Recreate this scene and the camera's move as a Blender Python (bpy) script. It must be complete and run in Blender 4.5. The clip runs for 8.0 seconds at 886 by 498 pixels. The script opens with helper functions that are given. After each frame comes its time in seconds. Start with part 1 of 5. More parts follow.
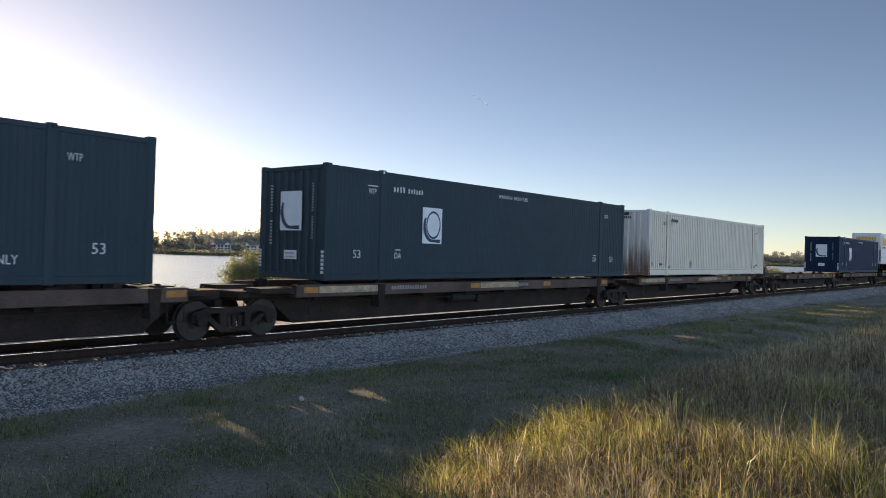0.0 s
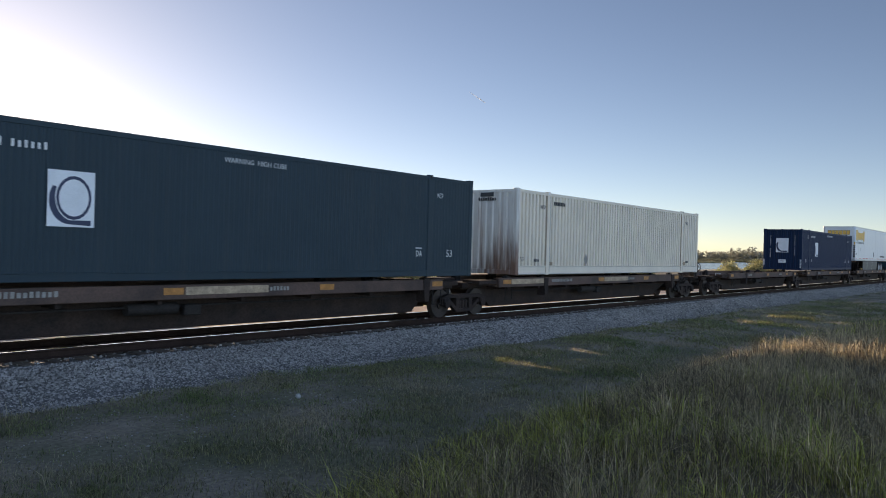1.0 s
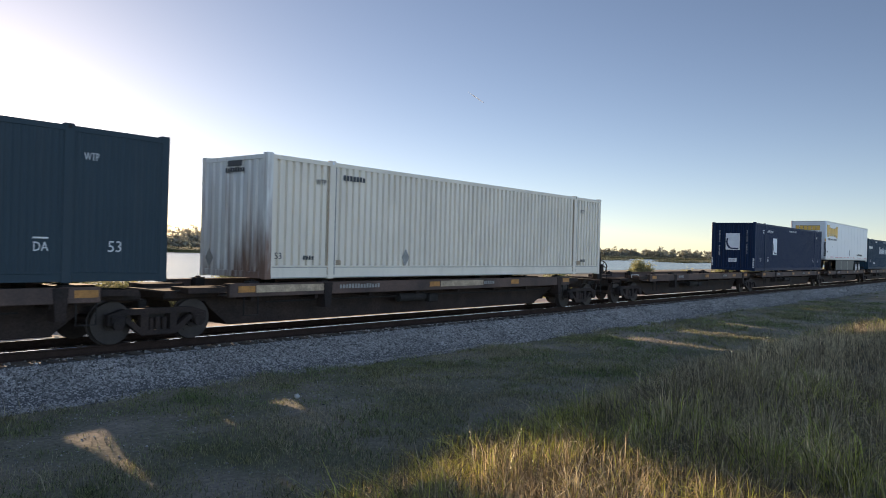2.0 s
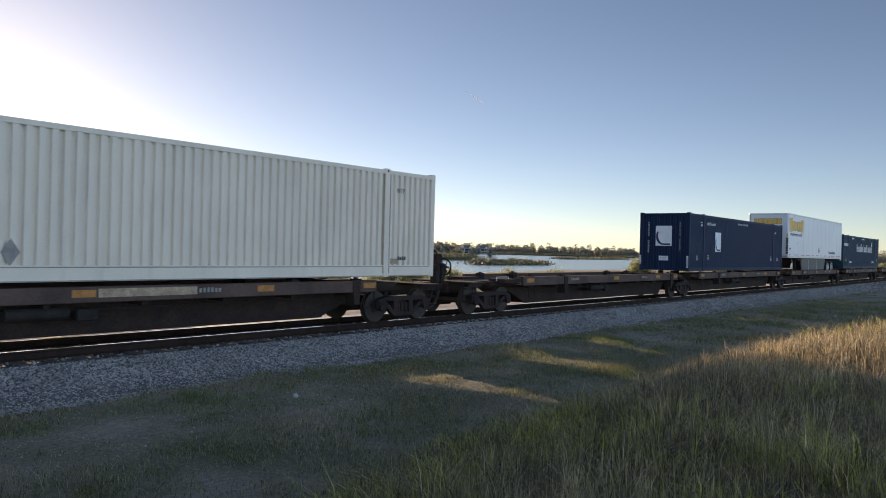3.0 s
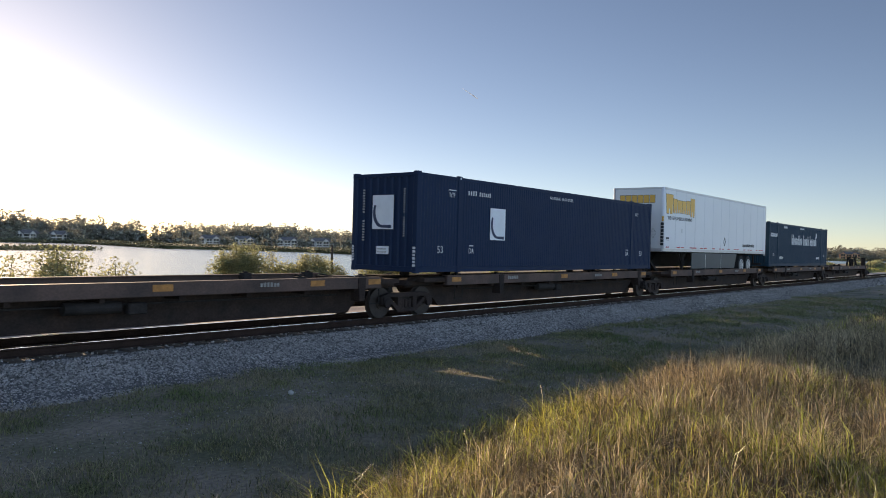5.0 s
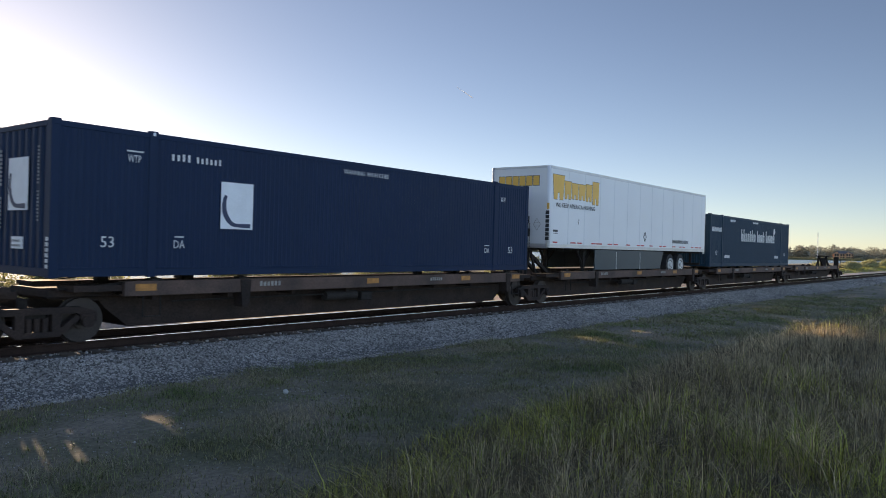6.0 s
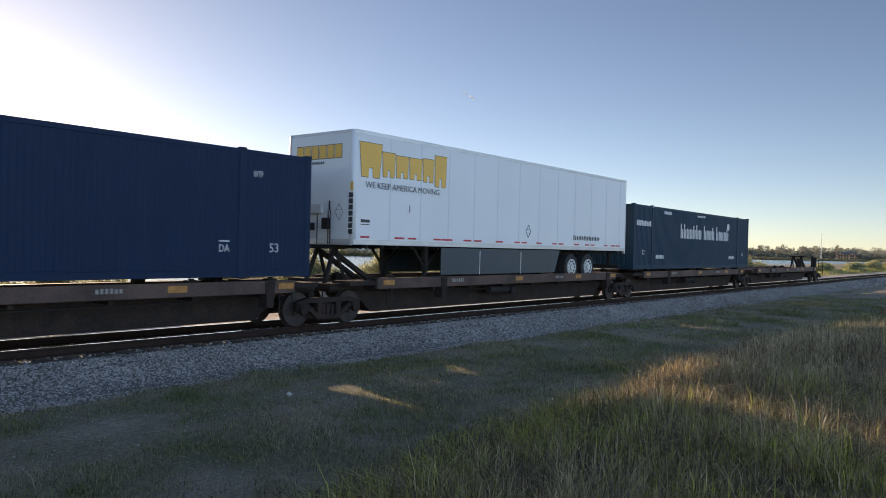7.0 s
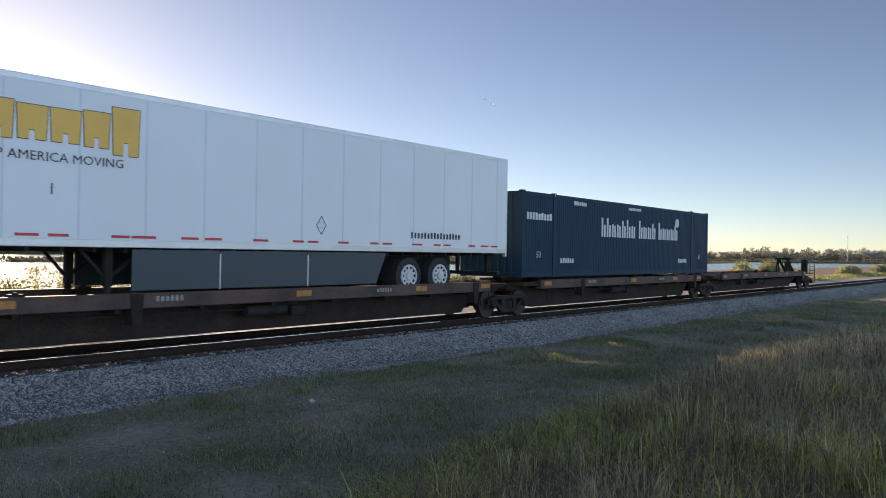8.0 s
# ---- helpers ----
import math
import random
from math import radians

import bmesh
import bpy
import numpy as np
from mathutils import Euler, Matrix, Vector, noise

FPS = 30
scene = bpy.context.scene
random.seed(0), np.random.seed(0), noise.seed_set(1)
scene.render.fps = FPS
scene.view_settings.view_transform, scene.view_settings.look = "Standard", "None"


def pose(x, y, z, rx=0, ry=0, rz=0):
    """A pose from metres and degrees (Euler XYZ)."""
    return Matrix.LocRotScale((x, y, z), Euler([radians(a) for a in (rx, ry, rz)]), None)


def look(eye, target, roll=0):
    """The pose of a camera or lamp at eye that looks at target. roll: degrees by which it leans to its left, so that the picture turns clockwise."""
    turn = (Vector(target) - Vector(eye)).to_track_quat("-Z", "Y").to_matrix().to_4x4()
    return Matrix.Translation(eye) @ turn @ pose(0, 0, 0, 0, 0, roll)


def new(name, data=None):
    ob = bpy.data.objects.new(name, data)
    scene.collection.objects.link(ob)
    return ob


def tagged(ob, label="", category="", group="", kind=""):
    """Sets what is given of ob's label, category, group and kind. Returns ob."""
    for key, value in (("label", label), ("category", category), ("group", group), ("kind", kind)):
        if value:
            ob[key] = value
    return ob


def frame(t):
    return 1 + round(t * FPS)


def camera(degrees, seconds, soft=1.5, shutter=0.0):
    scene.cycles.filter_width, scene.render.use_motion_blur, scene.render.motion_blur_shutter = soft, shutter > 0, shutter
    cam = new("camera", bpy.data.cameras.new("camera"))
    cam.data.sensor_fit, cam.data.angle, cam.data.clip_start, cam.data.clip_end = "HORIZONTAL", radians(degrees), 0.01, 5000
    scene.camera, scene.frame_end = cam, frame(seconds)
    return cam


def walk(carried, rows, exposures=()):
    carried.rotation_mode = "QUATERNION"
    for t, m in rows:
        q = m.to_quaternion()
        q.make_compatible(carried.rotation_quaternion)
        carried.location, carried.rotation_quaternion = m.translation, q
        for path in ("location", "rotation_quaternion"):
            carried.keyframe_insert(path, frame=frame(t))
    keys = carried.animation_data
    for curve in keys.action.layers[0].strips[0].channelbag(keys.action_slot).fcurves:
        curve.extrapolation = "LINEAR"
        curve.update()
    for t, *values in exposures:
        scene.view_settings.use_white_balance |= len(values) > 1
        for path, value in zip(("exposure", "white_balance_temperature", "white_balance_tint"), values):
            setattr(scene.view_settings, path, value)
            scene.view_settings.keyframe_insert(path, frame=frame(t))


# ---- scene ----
# Plan: x runs along the track, y across it, z up; rail tops at z = 0.
TRACK_Y = 15.27
EYE = (0.0, 0.0, 2.05)

# ---- camera: a person's eye on the grass mound, turned slightly by hand ----
cam = camera(60.63, 8.0, soft=0.95, shutter=0.1)
TURNS = [(0.0, -50.57, 0.21, -1.58), (0.5, -50.66, 0.07, -1.58), (1.0, -50.80, 0.02, -1.57), (1.5, -50.87, 0.01, -1.54),
         (2.0, -50.90, 0.02, -1.54), (3.5, -51.07, -0.06, -1.48), (4.0, -51.12, -0.14, -1.49), (5.5, -51.54, -0.30, -1.55),
         (6.0, -51.73, -0.31, -1.57), (6.5, -51.78, -0.27, -1.49), (7.0, -51.51, -0.16, -1.38), (7.5, -50.84, 0.05, -1.20),
         (8.0, -49.94, 0.27, -0.86)]
walk(cam, [(t, pose(*EYE, 90 + p, r, w)) for t, w, p, r in TURNS], [(t, e, 7450, 20) for t, e in ((0.0, 0.68), (1.5, 0.74), (2.2, 0.72), (4.0, 0.62), (5.5, 0.68), (6.5, 0.78), (8.0, 0.80))])

# ---- daylight ----
SUN_EL, SUN_AZ = 8.1, 17.0      # degrees; azimuth from +y towards +x
world = bpy.data.worlds.new("sky")
scene.world = world
world.use_nodes = True
wn = world.node_tree.nodes
sky = wn.new("ShaderNodeTexSky")
sky.sky_type = "NISHITA"
sky.sun_disc = False
sky.sun_elevation, sky.sun_rotation = radians(SUN_EL), radians(SUN_AZ)
sky.air_density, sky.dust_density, sky.ozone_density = 0.55, 0.15, 1.25
wn["Background"].inputs[1].default_value = 0.098
# added fill for shaded faces: sky scaled up smoothly away from the sun
ways, facing, swell, gain = (wn.new(k) for k in ("ShaderNodeTexCoord", "ShaderNodeVectorMath", "ShaderNodeMapRange", "ShaderNodeVectorMath"))
facing.operation, gain.operation, swell.interpolation_type = "DOT_PRODUCT", "SCALE", "SMOOTHSTEP"
facing.inputs[1].default_value = (math.sin(radians(SUN_AZ)), math.cos(radians(SUN_AZ)), 0.0)
swell.inputs[1].default_value, swell.inputs[2].default_value = 0.35, -0.85
swell.inputs[3].default_value, swell.inputs[4].default_value = 1.0, 2.85
world.node_tree.links.new(ways.outputs["Generated"], facing.inputs[0])
world.node_tree.links.new(facing.outputs["Value"], swell.inputs[0])
world.node_tree.links.new(sky.outputs[0], gain.inputs[0])
world.node_tree.links.new(swell.outputs[0], gain.inputs["Scale"])
world.node_tree.links.new(gain.outputs[0], wn["Background"].inputs[0])
sun = new("sun", bpy.data.lights.new("sun", "SUN"))
sun.data.energy, sun.data.angle, sun.data.color = 5.0, radians(0.6), (1.0, 0.82, 0.58)
toward = Vector((math.sin(radians(SUN_AZ)) * math.cos(radians(SUN_EL)), math.cos(radians(SUN_AZ)) * math.cos(radians(SUN_EL)), math.sin(radians(SUN_EL))))
sun.matrix_world = look(toward * 60, (0, 0, 0))

# ---- materials ----
def material(name, color, rough=0.7, metal=0.0, vary=0.25, scale=3.0, fine=40.0, bump=0.15, tint=None, island=0.0, spec=0.5, stretch=(1, 1, 1), piece=0.0):
    """A surface with stains at two scales, fine relief, and, for joined or repeated pieces, a shade of its own for each."""
    m = bpy.data.materials.new(name)
    m.use_nodes = True
    n, link = m.node_tree.nodes, m.node_tree.links.new
    b = n["Principled BSDF"]
    b.inputs["Roughness"].default_value, b.inputs["Metallic"].default_value = rough, metal
    b.inputs["Specular IOR Level"].default_value = spec
    geo = n.new("ShaderNodeTexCoord")
    mapping = n.new("ShaderNodeMapping")
    mapping.inputs["Scale"].default_value = stretch
    link(geo.outputs["Object"], mapping.inputs[0])
    big, small = n.new("ShaderNodeTexNoise"), n.new("ShaderNodeTexNoise")
    for node, s, det in ((big, scale, 6), (small, fine, 4)):
        node.inputs["Scale"].default_value, node.inputs["Detail"].default_value = s, det
        link(mapping.outputs[0], node.inputs["Vector"])
    mix = n.new("ShaderNodeMix")
    mix.data_type = "RGBA"
    tone = n.new("ShaderNodeMapRange")
    tone.inputs[1].default_value, tone.inputs[2].default_value = 0.35, 0.68
    link(big.outputs[0], tone.inputs[0])
    link(tone.outputs[0], mix.inputs[0])
    second = tint or tuple(c * (1 - vary) for c in color)
    mix.inputs[6].default_value, mix.inputs[7].default_value = (*color, 1), (*second, 1)
    hsv = n.new("ShaderNodeHueSaturation")
    grain = n.new("ShaderNodeMapRange")
    grain.inputs[1].default_value, grain.inputs[2].default_value = 0.3, 0.7
    grain.inputs[3].default_value, grain.inputs[4].default_value = 1 - vary * 0.6, 1 + vary * 0.6
    link(small.outputs[0], grain.inputs[0])
    last = grain.outputs[0]
    for amount, source in ((island, "ShaderNodeNewGeometry"), (piece, "ShaderNodeObjectInfo")):
        if amount:
            info, spread, times = n.new(source), n.new("ShaderNodeMapRange"), n.new("ShaderNodeMath")
            times.operation = "MULTIPLY"
            spread.inputs[3].default_value, spread.inputs[4].default_value = 1 - amount, 1 + amount
            link(info.outputs["Random Per Island" if source.endswith("Geometry") else "Random"], spread.inputs[0])
            link(spread.outputs[0], times.inputs[0])
            link(last, times.inputs[1])
            last = times.outputs[0]
    link(last, hsv.inputs["Value"])
    link(mix.outputs[2], hsv.inputs["Color"])
    link(hsv.outputs[0], b.inputs["Base Color"])
    if bump:
        bp = n.new("ShaderNodeBump")
        bp.inputs["Strength"].default_value, bp.inputs["Distance"].default_value = bump, 0.01
        link(small.outputs[0], bp.inputs["Height"])
        link(bp.outputs[0], b.inputs["Normal"])
    return m


def streaked(name, color, stain, low, high, rough=0.55, share=0.5, size=4.0):
    """Paint with dirt or rust that runs down it in vertical streaks, thicker where the noise is high."""
    m = material(name, color, rough, 0.0, 0.10, 0.8, 60.0, 0.05, spec=0.16)
    n, link = m.node_tree.nodes, m.node_tree.links.new
    b = n["Principled BSDF"]
    old = b.inputs["Base Color"].links[0].from_socket
    geo, mp, nz, ramp, mix = (n.new(k) for k in ("ShaderNodeTexCoord", "ShaderNodeMapping", "ShaderNodeTexNoise", "ShaderNodeMapRange", "ShaderNodeMix"))
    mp.inputs["Scale"].default_value = (size, size, size * 0.07)
    nz.inputs["Scale"].default_value, nz.inputs["Detail"].default_value = 1.0, 7
    link(geo.outputs["Object"], mp.inputs[0])
    link(mp.outputs[0], nz.inputs["Vector"])
    link(nz.outputs[0], ramp.inputs[0])
    ramp.inputs[1].default_value, ramp.inputs[2].default_value = low, high
    ramp.inputs[3].default_value, ramp.inputs[4].default_value = 0.0, share
    mix.data_type = "RGBA"
    link(ramp.outputs[0], mix.inputs[0])
    link(old, mix.inputs[6])
    mix.inputs[7].default_value = (*stain, 1)
    link(mix.outputs[2], b.inputs["Base Color"])
    return m


def rusted_low(m, stain):
    """Rust that has crept up from the lower corner of an end wall, ragged by noise."""
    n, link = m.node_tree.nodes, m.node_tree.links.new
    b = n["Principled BSDF"]
    old = b.inputs["Base Color"].links[0].from_socket
    geo, cut, mp, nz, up, side = (n.new(k) for k in ("ShaderNodeTexCoord", "ShaderNodeSeparateXYZ", "ShaderNodeMapping", "ShaderNodeTexNoise", "ShaderNodeMapRange", "ShaderNodeMapRange"))
    both, ragged, sharp, mix = (n.new(k) for k in ("ShaderNodeMath", "ShaderNodeMath", "ShaderNodeMapRange", "ShaderNodeMix"))
    link(geo.outputs["Object"], cut.inputs[0])
    link(geo.outputs["Object"], mp.inputs[0])
    mp.inputs["Scale"].default_value = (7, 7, 0.9)
    nz.inputs["Scale"].default_value, nz.inputs["Detail"].default_value = 1.0, 8
    link(mp.outputs[0], nz.inputs["Vector"])
    link(cut.outputs[2], up.inputs[0])
    link(cut.outputs[1], side.inputs[0])
    up.inputs[1].default_value, up.inputs[2].default_value, up.inputs[3].default_value, up.inputs[4].default_value = 0.0, 1.9, 0.62, 0.0
    side.inputs[1].default_value, side.inputs[2].default_value, side.inputs[3].default_value, side.inputs[4].default_value = -1.1, 0.7, 0.42, 0.0
    both.operation = ragged.operation = "ADD"
    link(up.outputs[0], both.inputs[0])
    link(side.outputs[0], both.inputs[1])
    link(both.outputs[0], ragged.inputs[0])
    link(nz.outputs[0], ragged.inputs[1])
    sharp.inputs[1].default_value, sharp.inputs[2].default_value, sharp.inputs[3].default_value, sharp.inputs[4].default_value = 0.95, 1.40, 0.0, 0.9
    link(ragged.outputs[0], sharp.inputs[0])
    mix.data_type = "RGBA"
    link(sharp.outputs[0], mix.inputs[0])
    link(old, mix.inputs[6])
    mix.inputs[7].default_value = (*stain, 1)
    link(mix.outputs[2], b.inputs["Base Color"])
    return m


M = dict(
    green_box=streaked("dark green paint", (0.026, 0.048, 0.062), (0.05, 0.06, 0.065), 0.5, 0.8, 0.5, 0.35),
    navy_box=streaked("navy paint", (0.005, 0.021, 0.058), (0.012, 0.028, 0.055), 0.5, 0.8, 0.5, 0.35),
    teal_box=streaked("dark teal paint", (0.006, 0.034, 0.064), (0.02, 0.045, 0.06), 0.5, 0.8, 0.5, 0.3),
    white_box=streaked("dull white paint", (0.78, 0.695, 0.58), (0.46, 0.40, 0.33), 0.52, 0.85, 0.6, 0.35),
    rusty_white=rusted_low(streaked("rust streaked white paint", (0.72, 0.70, 0.65), (0.30, 0.17, 0.10), 0.56, 0.76, 0.7, 0.6, 5.5), (0.16, 0.065, 0.035)),
    trailer=material("white trailer skin", (0.72, 0.735, 0.75), 0.35, 0.0, 0.05, 0.5, 80, 0.02),
    stencil=material("worn stencil paint", (0.30, 0.29, 0.27), 0.7, 0.0, 0.3, 6, 60, 0.0),
    seam=material("grey seam strip", (0.62, 0.65, 0.68), 0.45, 0.0, 0.1, 2, 40, 0.02),
    trailer_rail=material("aluminium rail", (0.62, 0.63, 0.64), 0.4, 0.6, 0.12, 2, 40, 0.05),
    gold=material("gold vinyl", (0.82, 0.46, 0.09), 0.45, 0.0, 0.06, 2, 60, 0.0),
    ink=material("black lettering", (0.035, 0.04, 0.045), 0.5, 0.0, 0.1, 3, 60, 0.0),
    letter=material("white lettering", (0.66, 0.68, 0.68), 0.6, 0.0, 0.2, 6, 60, 0.0),
    decal=material("white decal", (0.74, 0.77, 0.80), 0.5, 0.0, 0.10, 3, 60, 0.0),
    decal_blue=material("dark blue print", (0.015, 0.03, 0.08), 0.5, 0.0, 0.1, 3, 60, 0.0),
    skirt=material("grey skirt panel", (0.03, 0.05, 0.064), 0.45, 0.0, 0.15, 1, 40, 0.05),
    red=material("red reflective tape", (0.55, 0.03, 0.04), 0.4, 0.0, 0.1, 3, 60, 0.0),
    amber=material("amber reflector", (0.46, 0.19, 0.04), 0.5, 0.0, 0.4, 6, 60, 0.0),
    rusty_panel=material("faded tan paint", (0.46, 0.34, 0.23), 0.7, 0.0, 0.4, 5, 30, 0.1),
    steel=material("grimy brown steel", (0.042, 0.027, 0.022), 0.75, 0.0, 0.5, 1.5, 25, 0.3, tint=(0.021, 0.016, 0.015), spec=0.2),
    side_steel=material("faded sill paint", (0.105, 0.060, 0.046), 0.7, 0.0, 0.4, 1.2, 25, 0.2, tint=(0.045, 0.027, 0.022)),
    dark=material("black grime", (0.03, 0.026, 0.024), 0.8, 0.0, 0.4, 3, 30, 0.3, spec=0.2),
    wheel_steel=material("wheel steel", (0.055, 0.042, 0.036), 0.65, 0.3, 0.35, 3, 30, 0.1),
    tyre=material("tyre rubber", (0.022, 0.022, 0.023), 0.8, 0.0, 0.3, 8, 60, 0.2),
    rim=material("white painted rim", (0.60, 0.60, 0.58), 0.45, 0.0, 0.2, 6, 40, 0.05),
    rail_top=material("polished rail head", (0.90, 0.89, 0.87), 0.07, 1.0, 0.1, 2, 60, 0.0),
    rail_side=material("rusty rail web", (0.045, 0.028, 0.022), 0.95, 0.0, 0.35, 4, 40, 0.3, spec=0.1),
    tie=material("weathered sleeper wood", (0.10, 0.075, 0.055), 0.9, 0.0, 0.4, 5, 60, 0.4, piece=0.3, stretch=(1, 0.15, 1)),
    # darker than its stones: shade of the gaps put into the bed colour
    shaded_gravel=material("granite ballast with gap shade", (0.12, 0.115, 0.11), 0.9, 0.0, 0.4, 1.2, 18, 0.6, tint=(0.07, 0.068, 0.065)),
    road_sand=material("pale packed sand", (0.56, 0.47, 0.39), 0.7, 0.0, 0.3, 0.7, 16, 0.3, tint=(0.38, 0.33, 0.28)),
    stone=material("granite stones", (0.31, 0.285, 0.26), 0.8, 0.0, 0.25, 0.7, 30, 0.3, island=0.8),
    soil=material("sandy soil and thatch", (0.275, 0.225, 0.17), 0.95, 0.0, 0.5, 0.55, 14, 0.6, tint=(0.12, 0.118, 0.062)),
    marsh=material("marsh grass", (0.12, 0.11, 0.06), 0.95, 0.0, 0.4, 0.05, 0.8, 0.5, tint=(0.075, 0.085, 0.04), spec=0.08),
    faded=material("faded white lettering", (0.34, 0.36, 0.37), 0.7, 0.0, 0.4, 9, 60, 0.0),
    stucco=material("pale stucco", (0.68, 0.65, 0.60), 0.85, 0.0, 0.1, 0.5, 8, 0.1),
    orange_stucco=material("orange stucco", (0.62, 0.34, 0.20), 0.85, 0.0, 0.1, 0.5, 8, 0.1),
    roofing=material("grey shingles", (0.20, 0.19, 0.19), 0.85, 0.0, 0.25, 0.8, 10, 0.2),
    glass=material("dark window glass", (0.03, 0.035, 0.04), 0.12, 0.0, 0.1, 1, 10, 0.0, spec=0.3),
    pale_rock=material("pale limestone", (0.55, 0.54, 0.50), 0.8, 0.0, 0.2, 8, 60, 0.3),
    water=material("lagoon water", (0.05, 0.07, 0.08), 0.2, 0.0, 0.2, 0.02, 0.6, 0.0),
)


def leafy(name, color, tint, spread, through_light, rough=0.55, shine=0.25):
    """Leaves and grass: each blade has its shade, and low sun shines through it."""
    m = material(name, color, rough, 0.0, 0.2, 0.6, 9.0, 0.0, tint=tint, island=spread, spec=0.25)
    n, link = m.node_tree.nodes, m.node_tree.links.new
    b = n["Principled BSDF"]
    b.inputs["Specular IOR Level"].default_value = shine
    glow, mix = n.new("ShaderNodeBsdfTranslucent"), n.new("ShaderNodeMixShader")
    link(b.inputs["Base Color"].links[0].from_socket, glow.inputs[0])
    mix.inputs[0].default_value = through_light
    link(b.outputs[0], mix.inputs[1])
    link(glow.outputs[0], mix.inputs[2])
    link(mix.outputs[0], n["Material Output"].inputs[0])
    return m


M.update(
    grass_brown=leafy("dead brown grass", (0.22, 0.165, 0.10), (0.11, 0.09, 0.06), 0.6, 0.15),
    grass_green=leafy("yellow-green grass", (0.31, 0.33, 0.075), (0.48, 0.43, 0.10), 0.9, 0.42, 0.38, 0.5),
    grass_straw=leafy("dry grass", (0.53, 0.42, 0.25), (0.36, 0.28, 0.16), 0.9, 0.38, 0.42, 0.45),
    turf_green=leafy("short turf", (0.16, 0.205, 0.075), (0.28, 0.26, 0.13), 0.7, 0.4),
    turf_straw=leafy("dead turf", (0.42, 0.35, 0.23), (0.33, 0.29, 0.18), 0.5, 0.35),
    bush_leaf=leafy("bush leaves", (0.28, 0.30, 0.15), (0.40, 0.37, 0.20), 0.5, 0.55),
    reed=leafy("marsh reeds", (0.22, 0.20, 0.12), (0.15, 0.155, 0.08), 0.5, 0.15),
    vapour=leafy("white vapour", (0.62, 0.66, 0.72), (0.6, 0.64, 0.7), 0.0, 0.85),
    # leaf green paled and greyed: distance haze is put into the colour
    hazed_leaf=leafy("haze-paled far tree leaves", (0.27, 0.28, 0.22), (0.32, 0.30, 0.25), 0.25, 0.35, 0.9, 0.02),
)
wave = M["water"].node_tree.nodes
ripple, rise = wave.new("ShaderNodeTexNoise"), wave.new("ShaderNodeBump")
place = wave.new("ShaderNodeTexCoord")
ripple.inputs["Scale"].default_value, ripple.inputs["Detail"].default_value = 0.4, 8
rise.inputs["Strength"].default_value, rise.inputs["Distance"].default_value = 1.0, 0.08
M["water"].node_tree.links.new(place.outputs["Object"], ripple.inputs["Vector"])
M["water"].node_tree.links.new(ripple.outputs[0], rise.inputs["Height"])
M["water"].node_tree.links.new(rise.outputs[0], wave["Principled BSDF"].inputs["Normal"])


# ---- mesh helpers ----
def box(bm, x0, x1, y0, y1, z0, z1, bevel=0.0):
    r = bmesh.ops.create_cube(bm, size=1.0, matrix=Matrix.LocRotScale(((x0 + x1) / 2, (y0 + y1) / 2, (z0 + z1) / 2), None, (abs(x1 - x0), abs(y1 - y0), abs(z1 - z0))))
    if bevel:
        edges = list({e for v in r["verts"] for e in v.link_edges})
        bmesh.ops.bevel(bm, geom=edges, offset=bevel, segments=1, affect="EDGES", clamp_overlap=True)
    return bm


def cylinder(bm, r, depth, m, segments=16, r2=None):
    bmesh.ops.create_cone(bm, cap_ends=True, segments=segments, radius1=r, radius2=r if r2 is None else r2, depth=depth, matrix=m)
    return bm


def bar(bm, a, b, w, d=None):
    """A straight square bar from a to b."""
    a, b = Vector(a), Vector(b)
    turn = (b - a).to_track_quat("Z", "Y")
    bmesh.ops.create_cube(bm, size=1.0, matrix=Matrix.LocRotScale((a + b) / 2, turn, (w, d or w, (b - a).length)))
    return bm


def prism(bm, outline, x0, x1):
    """An outline of (y, z) pairs, drawn out along x."""
    rows = [[bm.verts.new((x, y, z)) for y, z in outline] for x in (x0, x1)]
    k = len(outline)
    for i in range(k):
        bm.faces.new((rows[0][i], rows[0][(i + 1) % k], rows[1][(i + 1) % k], rows[1][i]))
    bm.faces.new(rows[0][::-1])
    bm.faces.new(rows[1])
    return bm


def sheet(bm, outline, y0, y1):
    """An outline of (x, z) pairs, drawn out along y."""
    rows = [[bm.verts.new((x, y, z)) for x, z in outline] for y in (y0, y1)]
    k = len(outline)
    for i in range(k):
        bm.faces.new((rows[0][i], rows[0][(i + 1) % k], rows[1][(i + 1) % k], rows[1][i]))
    bm.faces.new(rows[0][::-1])
    bm.faces.new(rows[1])
    return bm


def finish(bm, mat, name, smooth=False):
    bmesh.ops.recalc_face_normals(bm, faces=bm.faces)
    me = bpy.data.meshes.new(name)
    bm.to_mesh(me)
    bm.free()
    me.materials.append(M[mat] if isinstance(mat, str) else mat)
    if smooth:
        me.shade_smooth()
    return me


def part(name, bm, mat, parent, label="", smooth=False):
    ob = new(name, finish(bm, mat, name, smooth))
    ob.parent = parent
    return tagged(ob, label)


def thing(name, label, category, group="", kind="", at=(0, 0, 0)):
    ob = new(name)
    ob.location = at
    ob.empty_display_size = 0.3
    return tagged(ob, label, category, group, kind)


